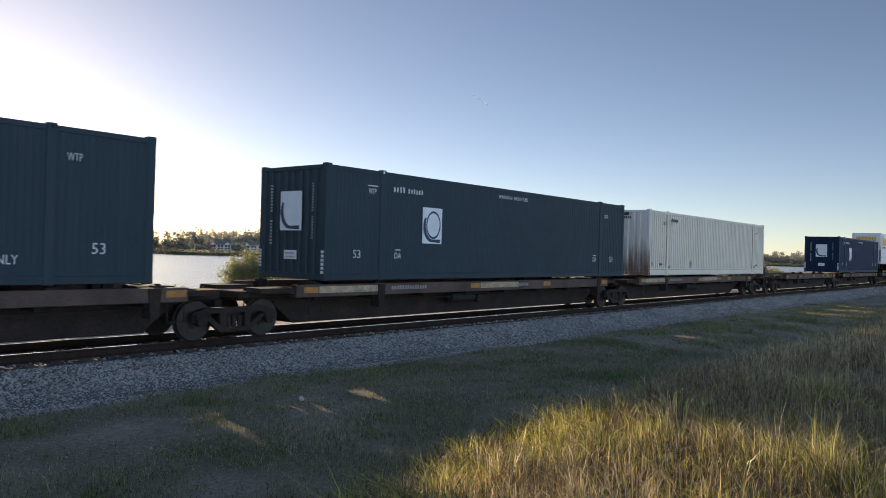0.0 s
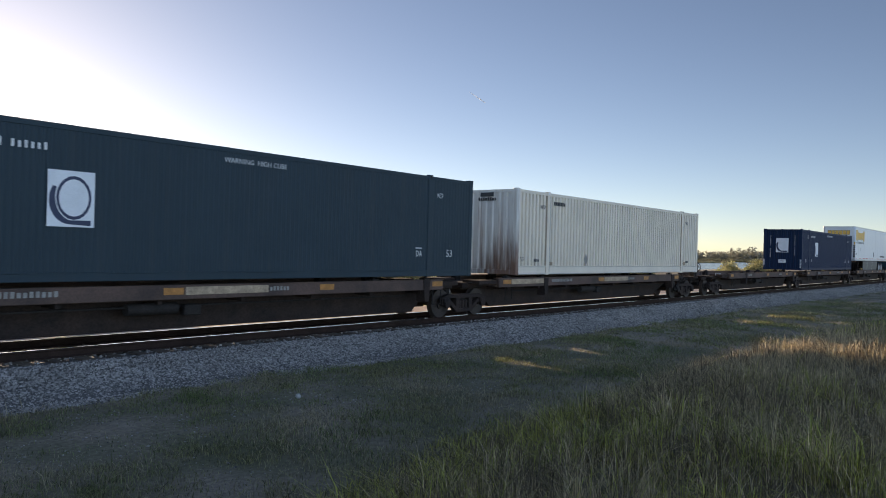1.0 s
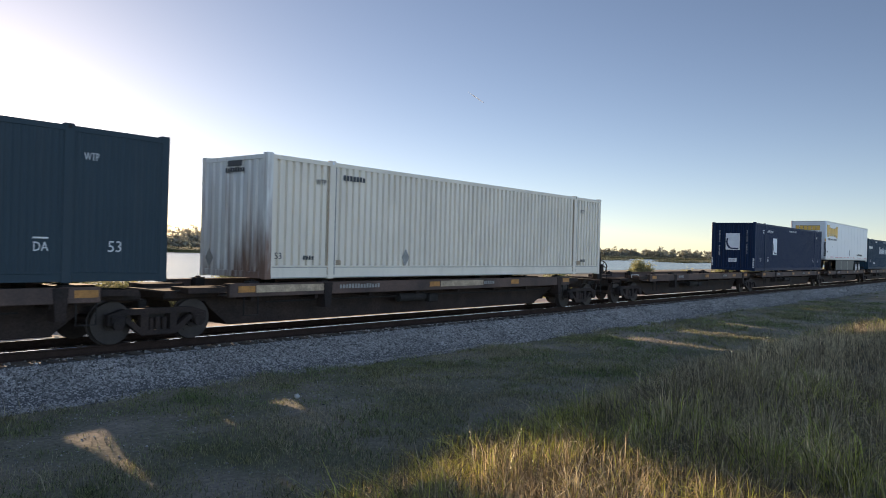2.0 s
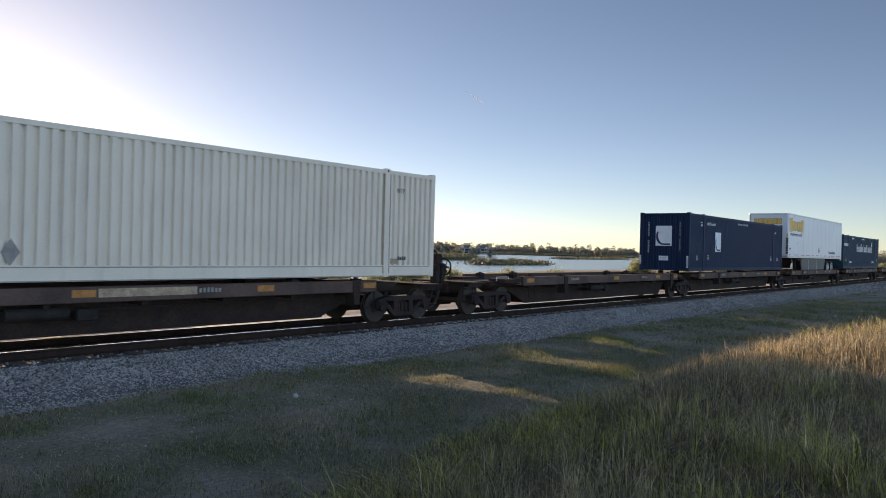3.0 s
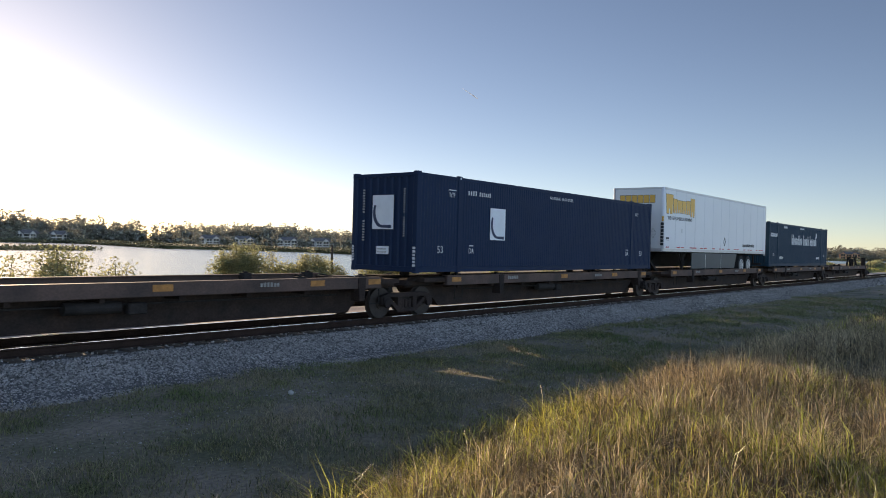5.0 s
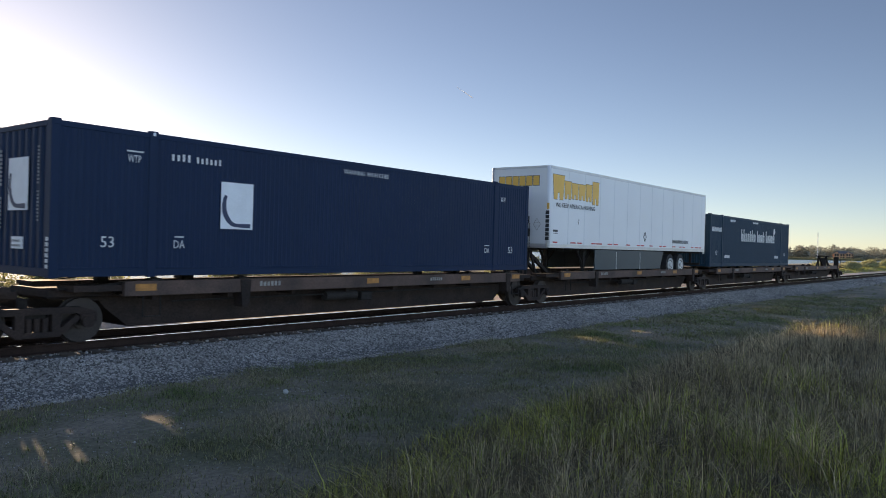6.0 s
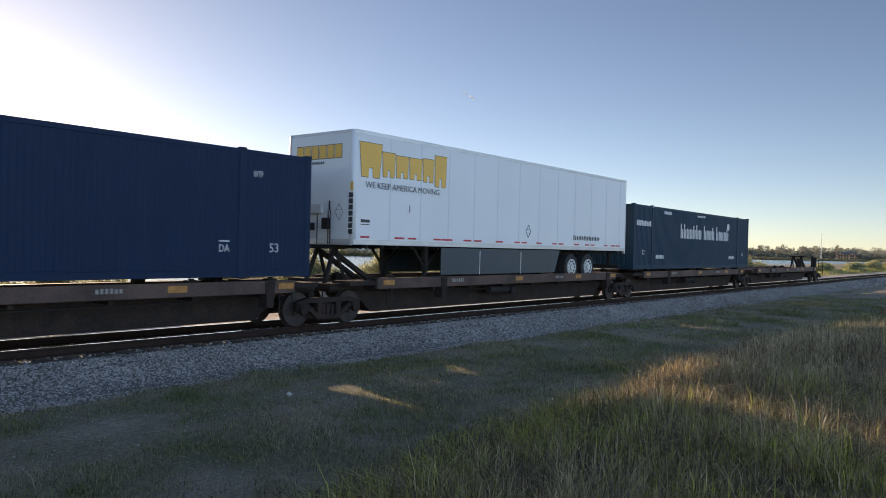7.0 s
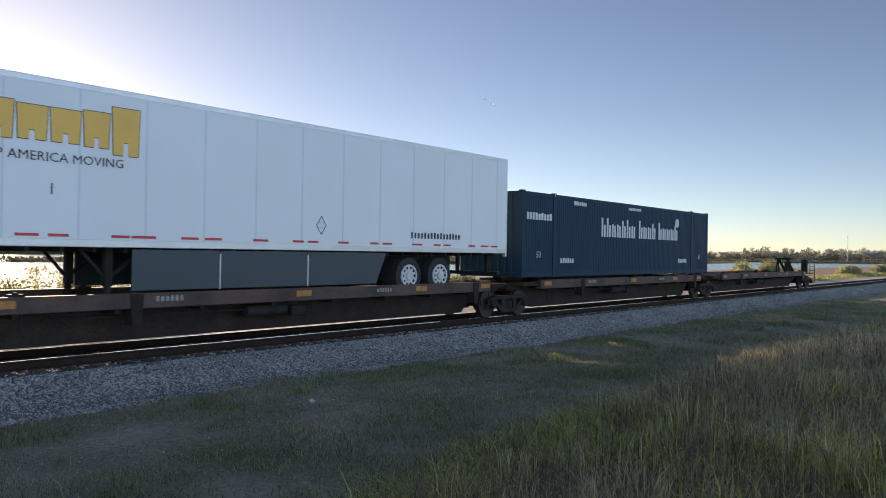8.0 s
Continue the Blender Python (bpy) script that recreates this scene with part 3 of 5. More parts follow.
# ---- road trailer carried on the train ----
def road_trailer(start):
    c = thing("road_trailer", "white box semi-trailer with gold markings, carried on a spine car", "trailer", at=(start, TRACK_Y, 0))
    w, z0, z1 = 1.30, 2.05, 5.045
    for side in (-1, 1):
        edges = [0.10] + [0.10 + 1.2935 * i for i in range(1, 12)] + [15.6, BOX_L - 0.06]
        for a, b in zip(edges, edges[1:]):
            bm = bmesh.new()
            box(bm, a + 0.006, b - 0.006, side * (w - 0.03), side * (w - 0.004), z0 + 0.14, z1 - 0.10, 0.002)
            part("side_panel", bm, "trailer", c)
        for a in edges[1:-1]:
            bm = bmesh.new()
            box(bm, a - 0.02, a + 0.02, side * (w - 0.02), side * (w - 0.001), z0 + 0.145, z1 - 0.105, 0.0015)
            part("seam_strip", bm, "seam", c)
        for a, b, mat, n in ((z0, z0 + 0.15, "trailer_rail", "bottom_rail"), (z1 - 0.12, z1, "trailer_rail", "top_rail")):
            bm = bmesh.new()
            box(bm, 0.04, BOX_L, side * (w - 0.06), side * w, a, b, 0.012)
            part(n, bm, mat, c)
        bm = bmesh.new()
        cylinder(bm, 0.10, z1 - z0 - 0.02, Matrix.Translation((0.09, side * (w - 0.10), (z0 + z1) / 2)), 16)
        part("corner_post", bm, "trailer_rail" if side > 0 else "trailer", c, smooth=True)
        bm = bmesh.new()
        box(bm, BOX_L - 0.08, BOX_L + 0.01, side * (w - 0.1), side * (w + 0.004), z0 - 0.1, z1 - 0.01, 0.01)
        part("rear_post", bm, "trailer_rail", c)
    bm = bmesh.new()
    box(bm, 0.0, 0.05, -w + 0.10, w - 0.10, z0 + 0.02, z1 - 0.09, 0.004)
    part("front_wall", bm, "trailer", c)
    bm = bmesh.new()
    box(bm, 0.01, 0.10, -w + 0.05, w - 0.05, z1 - 0.10, z1 + 0.002, 0.02)
    part("front_header", bm, "trailer_rail", c)
    bm = bmesh.new()
    box(bm, -0.01, 0.10, -w + 0.08, w - 0.08, z0 - 0.02, z0 + 0.16, 0.02)
    part("front_rail", bm, "trailer_rail", c)
    bm = bmesh.new()
    box(bm, BOX_L - 0.07, BOX_L - 0.02, -w + 0.08, w - 0.08, z0, z1 - 0.05)
    part("rear_door", bm, "trailer", c)
    bm = bmesh.new()
    box(bm, 0.05, BOX_L - 0.03, -w + 0.03, w - 0.03, z1 - 0.03, z1 - 0.012)
    part("roof", bm, "trailer", c)
    bm = bmesh.new()
    box(bm, 0.05, BOX_L - 0.05, -w + 0.06, w - 0.06, z0 + 0.02, z0 + 0.10)
    for i in range(26):
        box(bm, 0.6 + i * 0.6, 0.66 + i * 0.6, -w + 0.08, w - 0.08, z0 - 0.09, z0 + 0.03)
    part("floor_frame", bm, "dark", c)
    # large name as plain gold blocks on a dark outline, in a shallow arch
    for x, z, hh, ww in ((0.18, 3.84, 0.90, 0.86), (1.06, 3.90, 0.66, 0.50), (1.60, 3.92, 0.60, 0.52), (2.16, 3.92, 0.60, 0.54), (2.74, 3.90, 0.66, 0.50), (3.28, 3.80, 0.90, 0.55)):
        for grow, mat, y, n in ((0.014, "ink", -w - 0.002, "name_outline"), (0.0, "gold", -w - 0.006, "name_block")):
            bm = bmesh.new()
            k = 0.10 if ww > 0.8 else 0.03
            sheet(bm, [(x - grow + k, z - grow), (x + ww * 0.40, z - grow), (x + ww * 0.42, z + hh * 0.28 - grow), (x + ww * 0.58, z + hh * 0.28 - grow), (x + ww * 0.60, z - grow),
                       (x + ww - k + grow, z - grow), (x + ww + grow, z + hh + grow), (x - grow, z + hh + grow)], y, y + 0.004)
            part(n, bm, mat, c)
    for i in range(6):
        for grow, mat, x, n in ((0.015, "ink", -0.004, "name_outline"), (0.0, "gold", -0.008, "name_block")):
            bm = bmesh.new()
            y = 0.92 - i * 0.30
            box(bm, x, x + 0.004, y - 0.25 - grow, y + grow, 4.33 - grow, 4.68 + grow)
            part(n, bm, mat, c)
    bars(c, 0.65, 4.18, 12, 0.07, "ink", 0.6, 0.4, flat=-0.004)
    words_on(c, "WE KEEP AMERICA MOVING", 0.235, (0.42, -w - 0.006, 3.56), "ink", wide=1.04)
    bars(c, 11.65, 2.43, 16, 0.17, "ink", 0.42, 0.38, y=-w - 0.002)
    bars(c, 2.19, 2.98, 1, 0.20, "ink", 0.14, y=-w - 0.002)
    for x, y, flat in ((8.45, -w - 0.004, False), (0, -0.78, True)):
        bm = bmesh.new()
        for a, b in (((0, -0.22), (0.15, 0)), ((0.15, 0), (0, 0.22)), ((0, 0.22), (-0.15, 0)), ((-0.15, 0), (0, -0.22)), ((-0.12, 0.06), (0.12, 0.06)), ((-0.12, -0.06), (0.12, -0.06))):
            p = [(-0.006, y - u[0], 2.9 + u[1]) if flat else (x + u[0], y, 2.66 + u[1]) for u in (a, b)]
            bar(bm, *p, 0.02, 0.006)
        part("placard_holder", bm, "ink" if not flat else "stencil", c)
    for x, l in ((0.28, 0.33), (1.6, 0.4), (2.15, 0.36), (3.3, 0.36), (3.7, 0.5), (4.75, 0.4), (5.3, 0.4), (6.5, 0.4), (7.6, 0.32), (8.05, 0.32), (9.0, 0.35), (10.1, 0.3), (10.55, 0.35), (11.7, 0.4), (12.6, 0.3), (13.05, 0.3), (14.2, 0.3), (14.8, 0.4), (15.3, 0.35)):
        bm = bmesh.new()
        box(bm, x, x + l, -w - 0.006, -w + 0.001, z0 + 0.185, z0 + 0.235)
        part("reflective_tape", bm, "red", c)
    for k, y0 in enumerate((0.18,)):
        bm = bmesh.new()
        box(bm, -0.10, 0.0, -0.18, 0.52, 2.86, 3.12, 0.02)
        part("light_box", bm, "rim", c, "cream equipment cover")
    bm = bmesh.new()
    box(bm, -0.12, 0.0, -0.48, -0.22, 2.45, 2.75, 0.02)
    part("junction_box", bm, "dark", c)
    bm = bmesh.new()
    box(bm, -0.06, 0.0, 0.15, 0.30, 2.42, 2.62, 0.01)
    part("junction_box", bm, "dark", c)
    bm = bmesh.new()
    for y in (-0.42, -0.50, 0.0, 0.3):
        bar(bm, (-0.05, y, 2.05), (-0.05, y, 2.95), 0.02)
    bar(bm, (-0.05, -0.46, 2.95), (-0.05, -0.46, 3.2), 0.03)
    part("air_line", bm, "dark", c)
    bars(c, -1.22, 3.40, 7, 0.15, "ink", 0.85, 0.2, vertical=True, flat=-0.012)
    bm = bmesh.new()
    box(bm, -0.012, 0.0, -1.285, -1.19, 3.45, 3.68)
    part("hazard_label", bm, "gold", c, "yellow label")
    bm = bmesh.new()
    box(bm, 0.28, 0.62, -w - 0.004, -w, 2.58, 2.60)
    box(bm, 0.28, 0.62, -w - 0.004, -w, 2.64, 2.72)
    part("marking", bm, "ink", c)
    # underbody
    bm = bmesh.new()
    sheet(bm, [(3.35, 1.95), (15.9, 1.97), (15.9, 2.05), (3.35, 2.05)], -0.55, 0.55)
    part("chassis", bm, "dark", c)
    for side in (-1, 1):
        for a, b in ((3.75, 5.7), (5.72, 8.1), (8.12, 10.75)):
            bm = bmesh.new()
            s = 0.35 if b > 10 else 0.0
            sheet(bm, [(a, 1.22), (b - s, 1.22), (b, 2.02), (a, 2.02)], side * 1.21, side * 1.24)
            part("side_skirt", bm, "skirt", c)
        bm = bmesh.new()
        for x in (5.71, 8.11):
            box(bm, x - 0.015, x + 0.015, side * 1.235, side * 1.25, 1.2, 1.95)
        part("skirt_seam", bm, "rim", c)
        bm = bmesh.new()
        box(bm, 3.38, 3.53, side * 0.85 - 0.08, side * 0.85 + 0.08, 1.3, 2.06, 0.01)
        box(bm, 3.40, 3.51, side * 0.85 - 0.06, side * 0.85 + 0.06, 0.99, 1.3, 0.01)
        box(bm, 3.31, 3.60, side * 0.85 - 0.14, side * 0.85 + 0.14, 0.95, 0.99)
        bar(bm, (3.45, side * 0.85, 1.45), (4.2, side * 0.85, 2.03), 0.07)
        bar(bm, (3.45, side * 0.85, 1.40), (2.9, side * 0.85, 2.03), 0.06)
        part("landing_leg", bm, "dark", c)
        for x in (11.65, 12.95):
            bm = bmesh.new()
            for y in (0.92, 1.22):
                cylinder(bm, 0.50, 0.25, Matrix.Translation((x, side * (y - 0.12), 1.40)) @ pose(0, 0, 0, 90, 0, 0), 28)
            tyre = part("wheel", bm, "tyre", c, "worn black tyre")
            bm = bmesh.new()
            for i in range(24):
                t0, t1 = math.pi * i / 12, math.pi * (i + 1) / 12
                bar(bm, (x + 0.285 * math.cos(t0), side * 1.235, 1.40 + 0.285 * math.sin(t0)), (x + 0.285 * math.cos(t1), side * 1.235, 1.40 + 0.285 * math.sin(t1)), 0.06, 0.05)
            cylinder(bm, 0.27, 0.03, Matrix.Translation((x, side * 1.222, 1.40)) @ pose(0, 0, 0, 90, 0, 0), 24)
            cylinder(bm, 0.12, 0.12, Matrix.Translation((x, side * 1.24, 1.40)) @ pose(0, 0, 0, 90, 0, 0), 14)
            part("rim", bm, "rim", tyre, "white steel rim")
            bm = bmesh.new()
            for i in range(10):
                a = 2 * math.pi * i / 10
                cylinder(bm, 0.035, 0.02, Matrix.Translation((x + 0.225 * math.cos(a), side * 1.243, 1.40 + 0.225 * math.sin(a))) @ pose(0, 0, 0, 90, 0, 0), 8)
            tagged(part("hand_hole", bm, "dark", tyre), kind="stuff")
    bm = bmesh.new()
    box(bm, 10.9, 14.2, -0.6, 0.6, 1.5, 1.95, 0.03)
    for x in (11.65, 12.95):
        cylinder(bm, 0.07, 2.0, Matrix.Translation((x, 0, 1.40)) @ pose(0, 0, 0, 90, 0, 0), 10)
    part("bogie_frame", bm, "dark", c)
    bm = bmesh.new()
    box(bm, 15.95, 16.1, -1.1, 1.1, 1.35, 1.47, 0.01)
    for y in (-0.6, 0.6):
        box(bm, 15.98, 16.08, y - 0.05, y + 0.05, 1.45, 2.05)
    part("rear_bumper", bm, "dark", c)
    return c


trailer = road_trailer(84.33)
MOVING.append(trailer)

# ---- spine cars ----
WHEELS = []
WHEEL_R = 0.42


def truck(parent, x):
    """A two-axle bogie under a car end, centred at x along the car."""
    bm = bmesh.new()
    box(bm, -0.22, 0.22, -0.95, 0.95, 0.42, 0.66, 0.04)
    box(bm, -0.10, 0.10, -0.40, 0.40, 0.60, 0.82, 0.02)
    t = part("truck", bm, "dark", parent, "grimy two-axle bogie")
    t.location = (x, 0, 0)
    for side in (-1, 1):
        bm = bmesh.new()
        y0, y1 = side * 0.93, side * 1.07
        lo, hi = min(y0, y1), max(y0, y1)
        for pts in (((-1.08, 0.40), (-1.08, 0.60), (-0.75, 0.70), (0.75, 0.70), (1.08, 0.60), (1.08, 0.40), (0.95, 0.40), (0.70, 0.58), (-0.70, 0.58), (-0.95, 0.40)),
                    ((-0.80, 0.50), (-0.38, 0.16), (0.38, 0.16), (0.80, 0.50), (0.68, 0.54), (0.33, 0.26), (-0.33, 0.26), (-0.68, 0.54)),
                    ((-0.40, 0.20), (-0.24, 0.20), (-0.24, 0.62), (-0.40, 0.62)), ((0.24, 0.20), (0.40, 0.20), (0.40, 0.62), (0.24, 0.62))):
            sheet(bm, pts, lo, hi)
        part("side_frame", bm, "steel", t)
        bm = bmesh.new()
        for i in (-0.15, 0.0, 0.15):
            cylinder(bm, 0.06, 0.30, Matrix.Translation((i, side * 0.99, 0.36)), 10)
        part("spring", bm, "steel", t)
        for ax in (-0.89, 0.89):
            bm = bmesh.new()
            cylinder(bm, 0.12, 0.10, Matrix.Translation((ax, side * 1.10, WHEEL_R)) @ pose(0, 0, 0, 90, 0, 0), 14)
            box(bm, ax - 0.14, ax + 0.14, side * 1.08 - 0.05, side * 1.08 + 0.05, WHEEL_R + 0.02, WHEEL_R + 0.16, 0.02)
            part("axle_box", bm, "steel", t)
    for ax in (-0.89, 0.89):
        bm = bmesh.new()
        turn = pose(0, 0, 0, 90, 0, 0)
        cylinder(bm, 0.085, 2.0, turn, 12)
        for side in (-1, 1):
            cylinder(bm, WHEEL_R, 0.12, Matrix.Translation((0, side * 0.775, 0)) @ turn, 32)
            cylinder(bm, WHEEL_R + 0.028, 0.03, Matrix.Translation((0, side * 0.70, 0)) @ turn, 32)
            cylinder(bm, 0.17, 0.2, Matrix.Translation((0, side * 0.775, 0)) @ turn, 16)
            for k in range(3):
                a = 2 * math.pi * k / 3
                cylinder(bm, 0.03, 0.135, Matrix.Translation((0.28 * math.cos(a), side * 0.775, 0.28 * math.sin(a))) @ turn, 8)
        wset = part("wheelset", bm, "wheel_steel", t, "steel wheels on an axle")
        wset.location = (ax, 0, WHEEL_R)
        WHEELS.append((wset, ax))
    return t


def spine_car(x0, x1, first, last, label, panels=False, low=0.0):
    """One platform of an articulated flat car, from bogie centre x0 to bogie centre x1."""
    c = thing("spine_car", label, "railcar", "railcars of the train", at=(x0, TRACK_Y, 0))
    l = x1 - x0
    bm = bmesh.new()
    a0, a1 = (1.7, 2.7) if first else (1.45, 1.95)      # the belly of the sill rises more steeply at a shared bogie
    b0, b1 = (1.7, 2.7) if last else (1.45, 1.95)
    sheet(bm, [(0.35, 0.93), (0.35, 0.80), (1.35, 0.76), (a0, 0.62), (a1, 0.22), (l - b1, 0.22), (l - b0, 0.62), (l - 1.35, 0.76), (l - 0.35, 0.80), (l - 0.35, 0.93)], -0.62, 0.62)
    part("centre_sill", bm, "steel", c)
    bm = bmesh.new()
    sheet(bm, [(a1 - 0.05, 0.235), (l - b1 + 0.05, 0.235), (l - b1, 0.21), (a1, 0.21)], -0.66, 0.66)
    part("sill_flange", bm, "steel", c)
    bm = bmesh.new()
    box(bm, 1.5, l - 1.2, -1.2, 1.2, 0.87, 0.895)
    part("deck_plate", bm, "steel", c)
    for side in (-1, 1):
        bm = bmesh.new()
        drop = low if side > 0 else 0.0      # some cars have a shallower sill on the far side
        box(bm, 1.5, l - 1.35, side * 1.20, side * 1.31, 0.872 - drop, 1.165 - drop, 0.012)
        box(bm, 1.5, l - 1.35, side * 1.10, side * 1.315, 1.145 - drop, 1.17 - drop)
        part("side_sill", bm, "side_steel", c)
        for k in range(2):
            a = 0.0 if k == 0 else l - 2.1
            bm = bmesh.new()
            sheet(bm, [(a + 0.55, 0.98), (a + 1.55, 0.98), (a + 1.55, 1.10), (a + 0.55, 1.10)] if k == 0 else [(a + 0.65, 0.98), (a + 1.55, 0.98), (a + 1.55, 1.10), (a + 0.65, 1.10)], side * 0.55, side * 1.22)
            part("end_step", bm, "steel", c)
        for a in (1.72, 8.25, 12.4, l - 1.85):
            bm = bmesh.new()
            box(bm, a, a + 0.45, side * 1.312, side * 1.319, 0.975 - drop, 1.115 - drop)
            part("reflector", bm, "amber", c)
        for a in (2.2, 8.75) if panels else ():
            bm = bmesh.new()
            box(bm, a, a + 2.1, side * 1.312, side * 1.317, 0.965, 1.13)
            part("paint_panel", bm, "rusty_panel", c, "faded tan paint panel")
    for x in (4.35, l - 2.1):
        for side in (-1, 1):
            bm = bmesh.new()
            sheet(bm, [(x - 0.14, 1.16), (x - 0.09, 0.55), (x + 0.09, 0.55), (x + 0.14, 1.16)], side * 1.02, side * 1.335)
            part("bolster_bracket", bm, "steel", c)
    bars(c, 4.75, 1.0, 14 if panels else 6, 0.11, "stencil", 0.6, 0.35, y=-1.312)
    bars(c, 10.9, 1.0, 6, 0.10, "stencil", 0.6, 0.35, y=-1.312)
    for i in range(8):
        x = 2.2 + i * (l - 4.4) / 7
        bm = bmesh.new()
        sheet(bm, [(x - 0.05, 0.78), (x + 0.05, 0.78), (x + 0.05, 0.868), (x - 0.05, 0.868)], -1.2, 1.2)
        part("cross_bearer", bm, "steel", c)
    for x in (2.25, 4.4, l - 4.0, l - 1.9):
        for side in (-1, 1):
            bm = bmesh.new()
            box(bm, x - 0.13, x + 0.13, side * 1.06 - 0.11, side * 1.06 + 0.11, 0.895, 1.21, 0.015)
            box(bm, x - 0.05, x + 0.05, side * 1.06 - 0.05, side * 1.06 + 0.05, 1.21, 1.248, 0.01)
            part("pedestal", bm, "dark", c)
    for a, b in ((0.25, 1.6), (l - 1.5, l - 0.25)):
        bm = bmesh.new()
        box(bm, a, b, -0.8, 0.8, 0.84, 1.02, 0.03)
        part("end_platform", bm, "steel", c)
    for side in (-1, 1):
        for a, b in (((0.4, side * 0.9, 1.02), (1.7, side * 1.1, 1.14)), ((l - 1.4, side * 1.1, 1.14), (l - 0.35, side * 0.9, 1.02))):
            bm = bmesh.new()
            bar(bm, a, b, 0.03)
            part("brace", bm, "dark", c)
        for dx in (1.9, l - 1.8):
            bm = bmesh.new()
            bar(bm, (dx, side * 1.28, 0.94), (dx, side * 1.28, 0.45), 0.022)
            bar(bm, (dx + 0.38, side * 1.28, 0.94), (dx + 0.38, side * 1.28, 0.45), 0.022)
            bar(bm, (dx, side * 1.28, 0.46), (dx + 0.38, side * 1.28, 0.46), 0.022)
            part("stirrup", bm, "dark", c)
    bm = bmesh.new()
    cylinder(bm, 0.12, 1.1, Matrix.Translation((l * 0.44, -1.05, 0.68)) @ pose(0, 0, 0, 0, 90, 0), 14)
    box(bm, l * 0.44 + 0.7, l * 0.44 + 1.1, -1.15, -0.95, 0.52, 0.75, 0.02)
    bar(bm, (2.7, -1.02, 0.72), (l - 2.7, -1.02, 0.72), 0.03)
    part("brake_reservoir", bm, "dark", c)
    truck(c, 0.0)
    if last:
        truck(c, l)
    for end, s in (((0.0, -1),) if first else ()) + (((l, 1),) if last else ()):
        bm = bmesh.new()
        box(bm, end - 0.5, end + 0.5, -0.5, 0.5, 0.80, 1.0, 0.03)
        box(bm, end + s * 0.3, end + s * 1.35, -0.30, 0.30, 0.66, 0.98, 0.03)
        part("end_sill", bm, "steel", c)
        bm = bmesh.new()
        box(bm, end + s * 1.3, end + s * 1.85, -0.10, 0.10, 0.76, 0.94, 0.03)
        box(bm, end + s * 1.75, end + s * 2.10, -0.17, 0.17, 0.70, 1.0, 0.05)
        part("coupler", bm, "dark", c)
        bm = bmesh.new()
        box(bm, end + s * 0.6, end + s * 1.3, -1.25, 1.25, 0.98, 1.03, 0.01)
        part("crossover_platform", bm, "steel", c)
        for inner, outer in ((-0.86, -1.22), (0.86, 1.22)):
            bm = bmesh.new()
            for y in (inner, outer):
                bar(bm, (end + s * 1.25, y, 1.0), (end + s * 1.25, y, 0.40), 0.025)
            for z in (0.42, 0.62, 0.82):
                bar(bm, (end + s * 1.25, inner, z), (end + s * 1.25, outer, z), 0.025)
            part("ladder", bm, "dark", c)
    return c


def spoked_wheel(bm, x, y, z, r):
    """A hand wheel that faces along the train: rim, hub and six spokes."""
    ring = [(x, y + r * math.cos(math.pi * i / 10), z + r * math.sin(math.pi * i / 10)) for i in range(21)]
    for p, q in zip(ring, ring[1:]):
        bar(bm, p, q, 0.035)
    for i in range(6):
        k = math.pi * i / 3
        bar(bm, (x + 0.03, y, z), (x, y + r * math.cos(k), z + r * math.sin(k)), 0.022)
    cylinder(bm, 0.05, 0.14, Matrix.Translation((x + 0.02, y, z)) @ pose(0, 0, 0, 0, 90, 0), 10)


def brake_stand(c, x):
    """Two hand wheels on a pair of gear boxes that stand on the car end."""
    for x0, x1, top, wheel, wz, s in ((0.10, 0.34, 1.90, 0.02, 1.78, 1), (0.36, 0.56, 1.60, 0.66, 1.50, -1)):
        bm = bmesh.new()
        box(bm, x + x0 + 0.03, x + x1 - 0.03, -0.92, -0.66, 1.02, top - 0.30, 0.02)
        box(bm, x + x0, x + x1, -0.96, -0.62, top - 0.34, top, 0.03)
        stand = part("brake_stand", bm, "dark", c, "grimy hand brake gear box")
        bm = bmesh.new()
        spoked_wheel(bm, x + wheel, -0.79, wz, 0.25)
        part("hand_wheel", bm, "dark", stand, "spoked hand brake wheel")
    bm = bmesh.new()
    for p, q in (((x - 0.2, -1.05, 1.02), (x - 0.2, -1.05, 1.55)), ((x - 0.2, -1.05, 1.55), (x + 0.2, -1.05, 1.62)), ((x + 0.2, -1.05, 1.62), (x + 0.62, -1.05, 1.45)), ((x + 0.62, -1.05, 1.45), (x + 0.62, -1.05, 1.02))):
        bar(bm, p, q, 0.022)
    part("hand_rail", bm, "dark", c)


def air_hose(c, x):
    """A brake hose that sags between two car ends."""
    bm = bmesh.new()
    for y in (-0.55, -0.30):
        line = [(x + 0.85 * k, y, 0.80 - 0.55 * (1 - (2 * k - 1) ** 2)) for k in [i / 10 for i in range(11)]]
        for p, q in zip(line, line[1:]):
            bar(bm, p, q, 0.045)
    part("air_hose", bm, "tyre", c, "sagging black rubber brake hose")


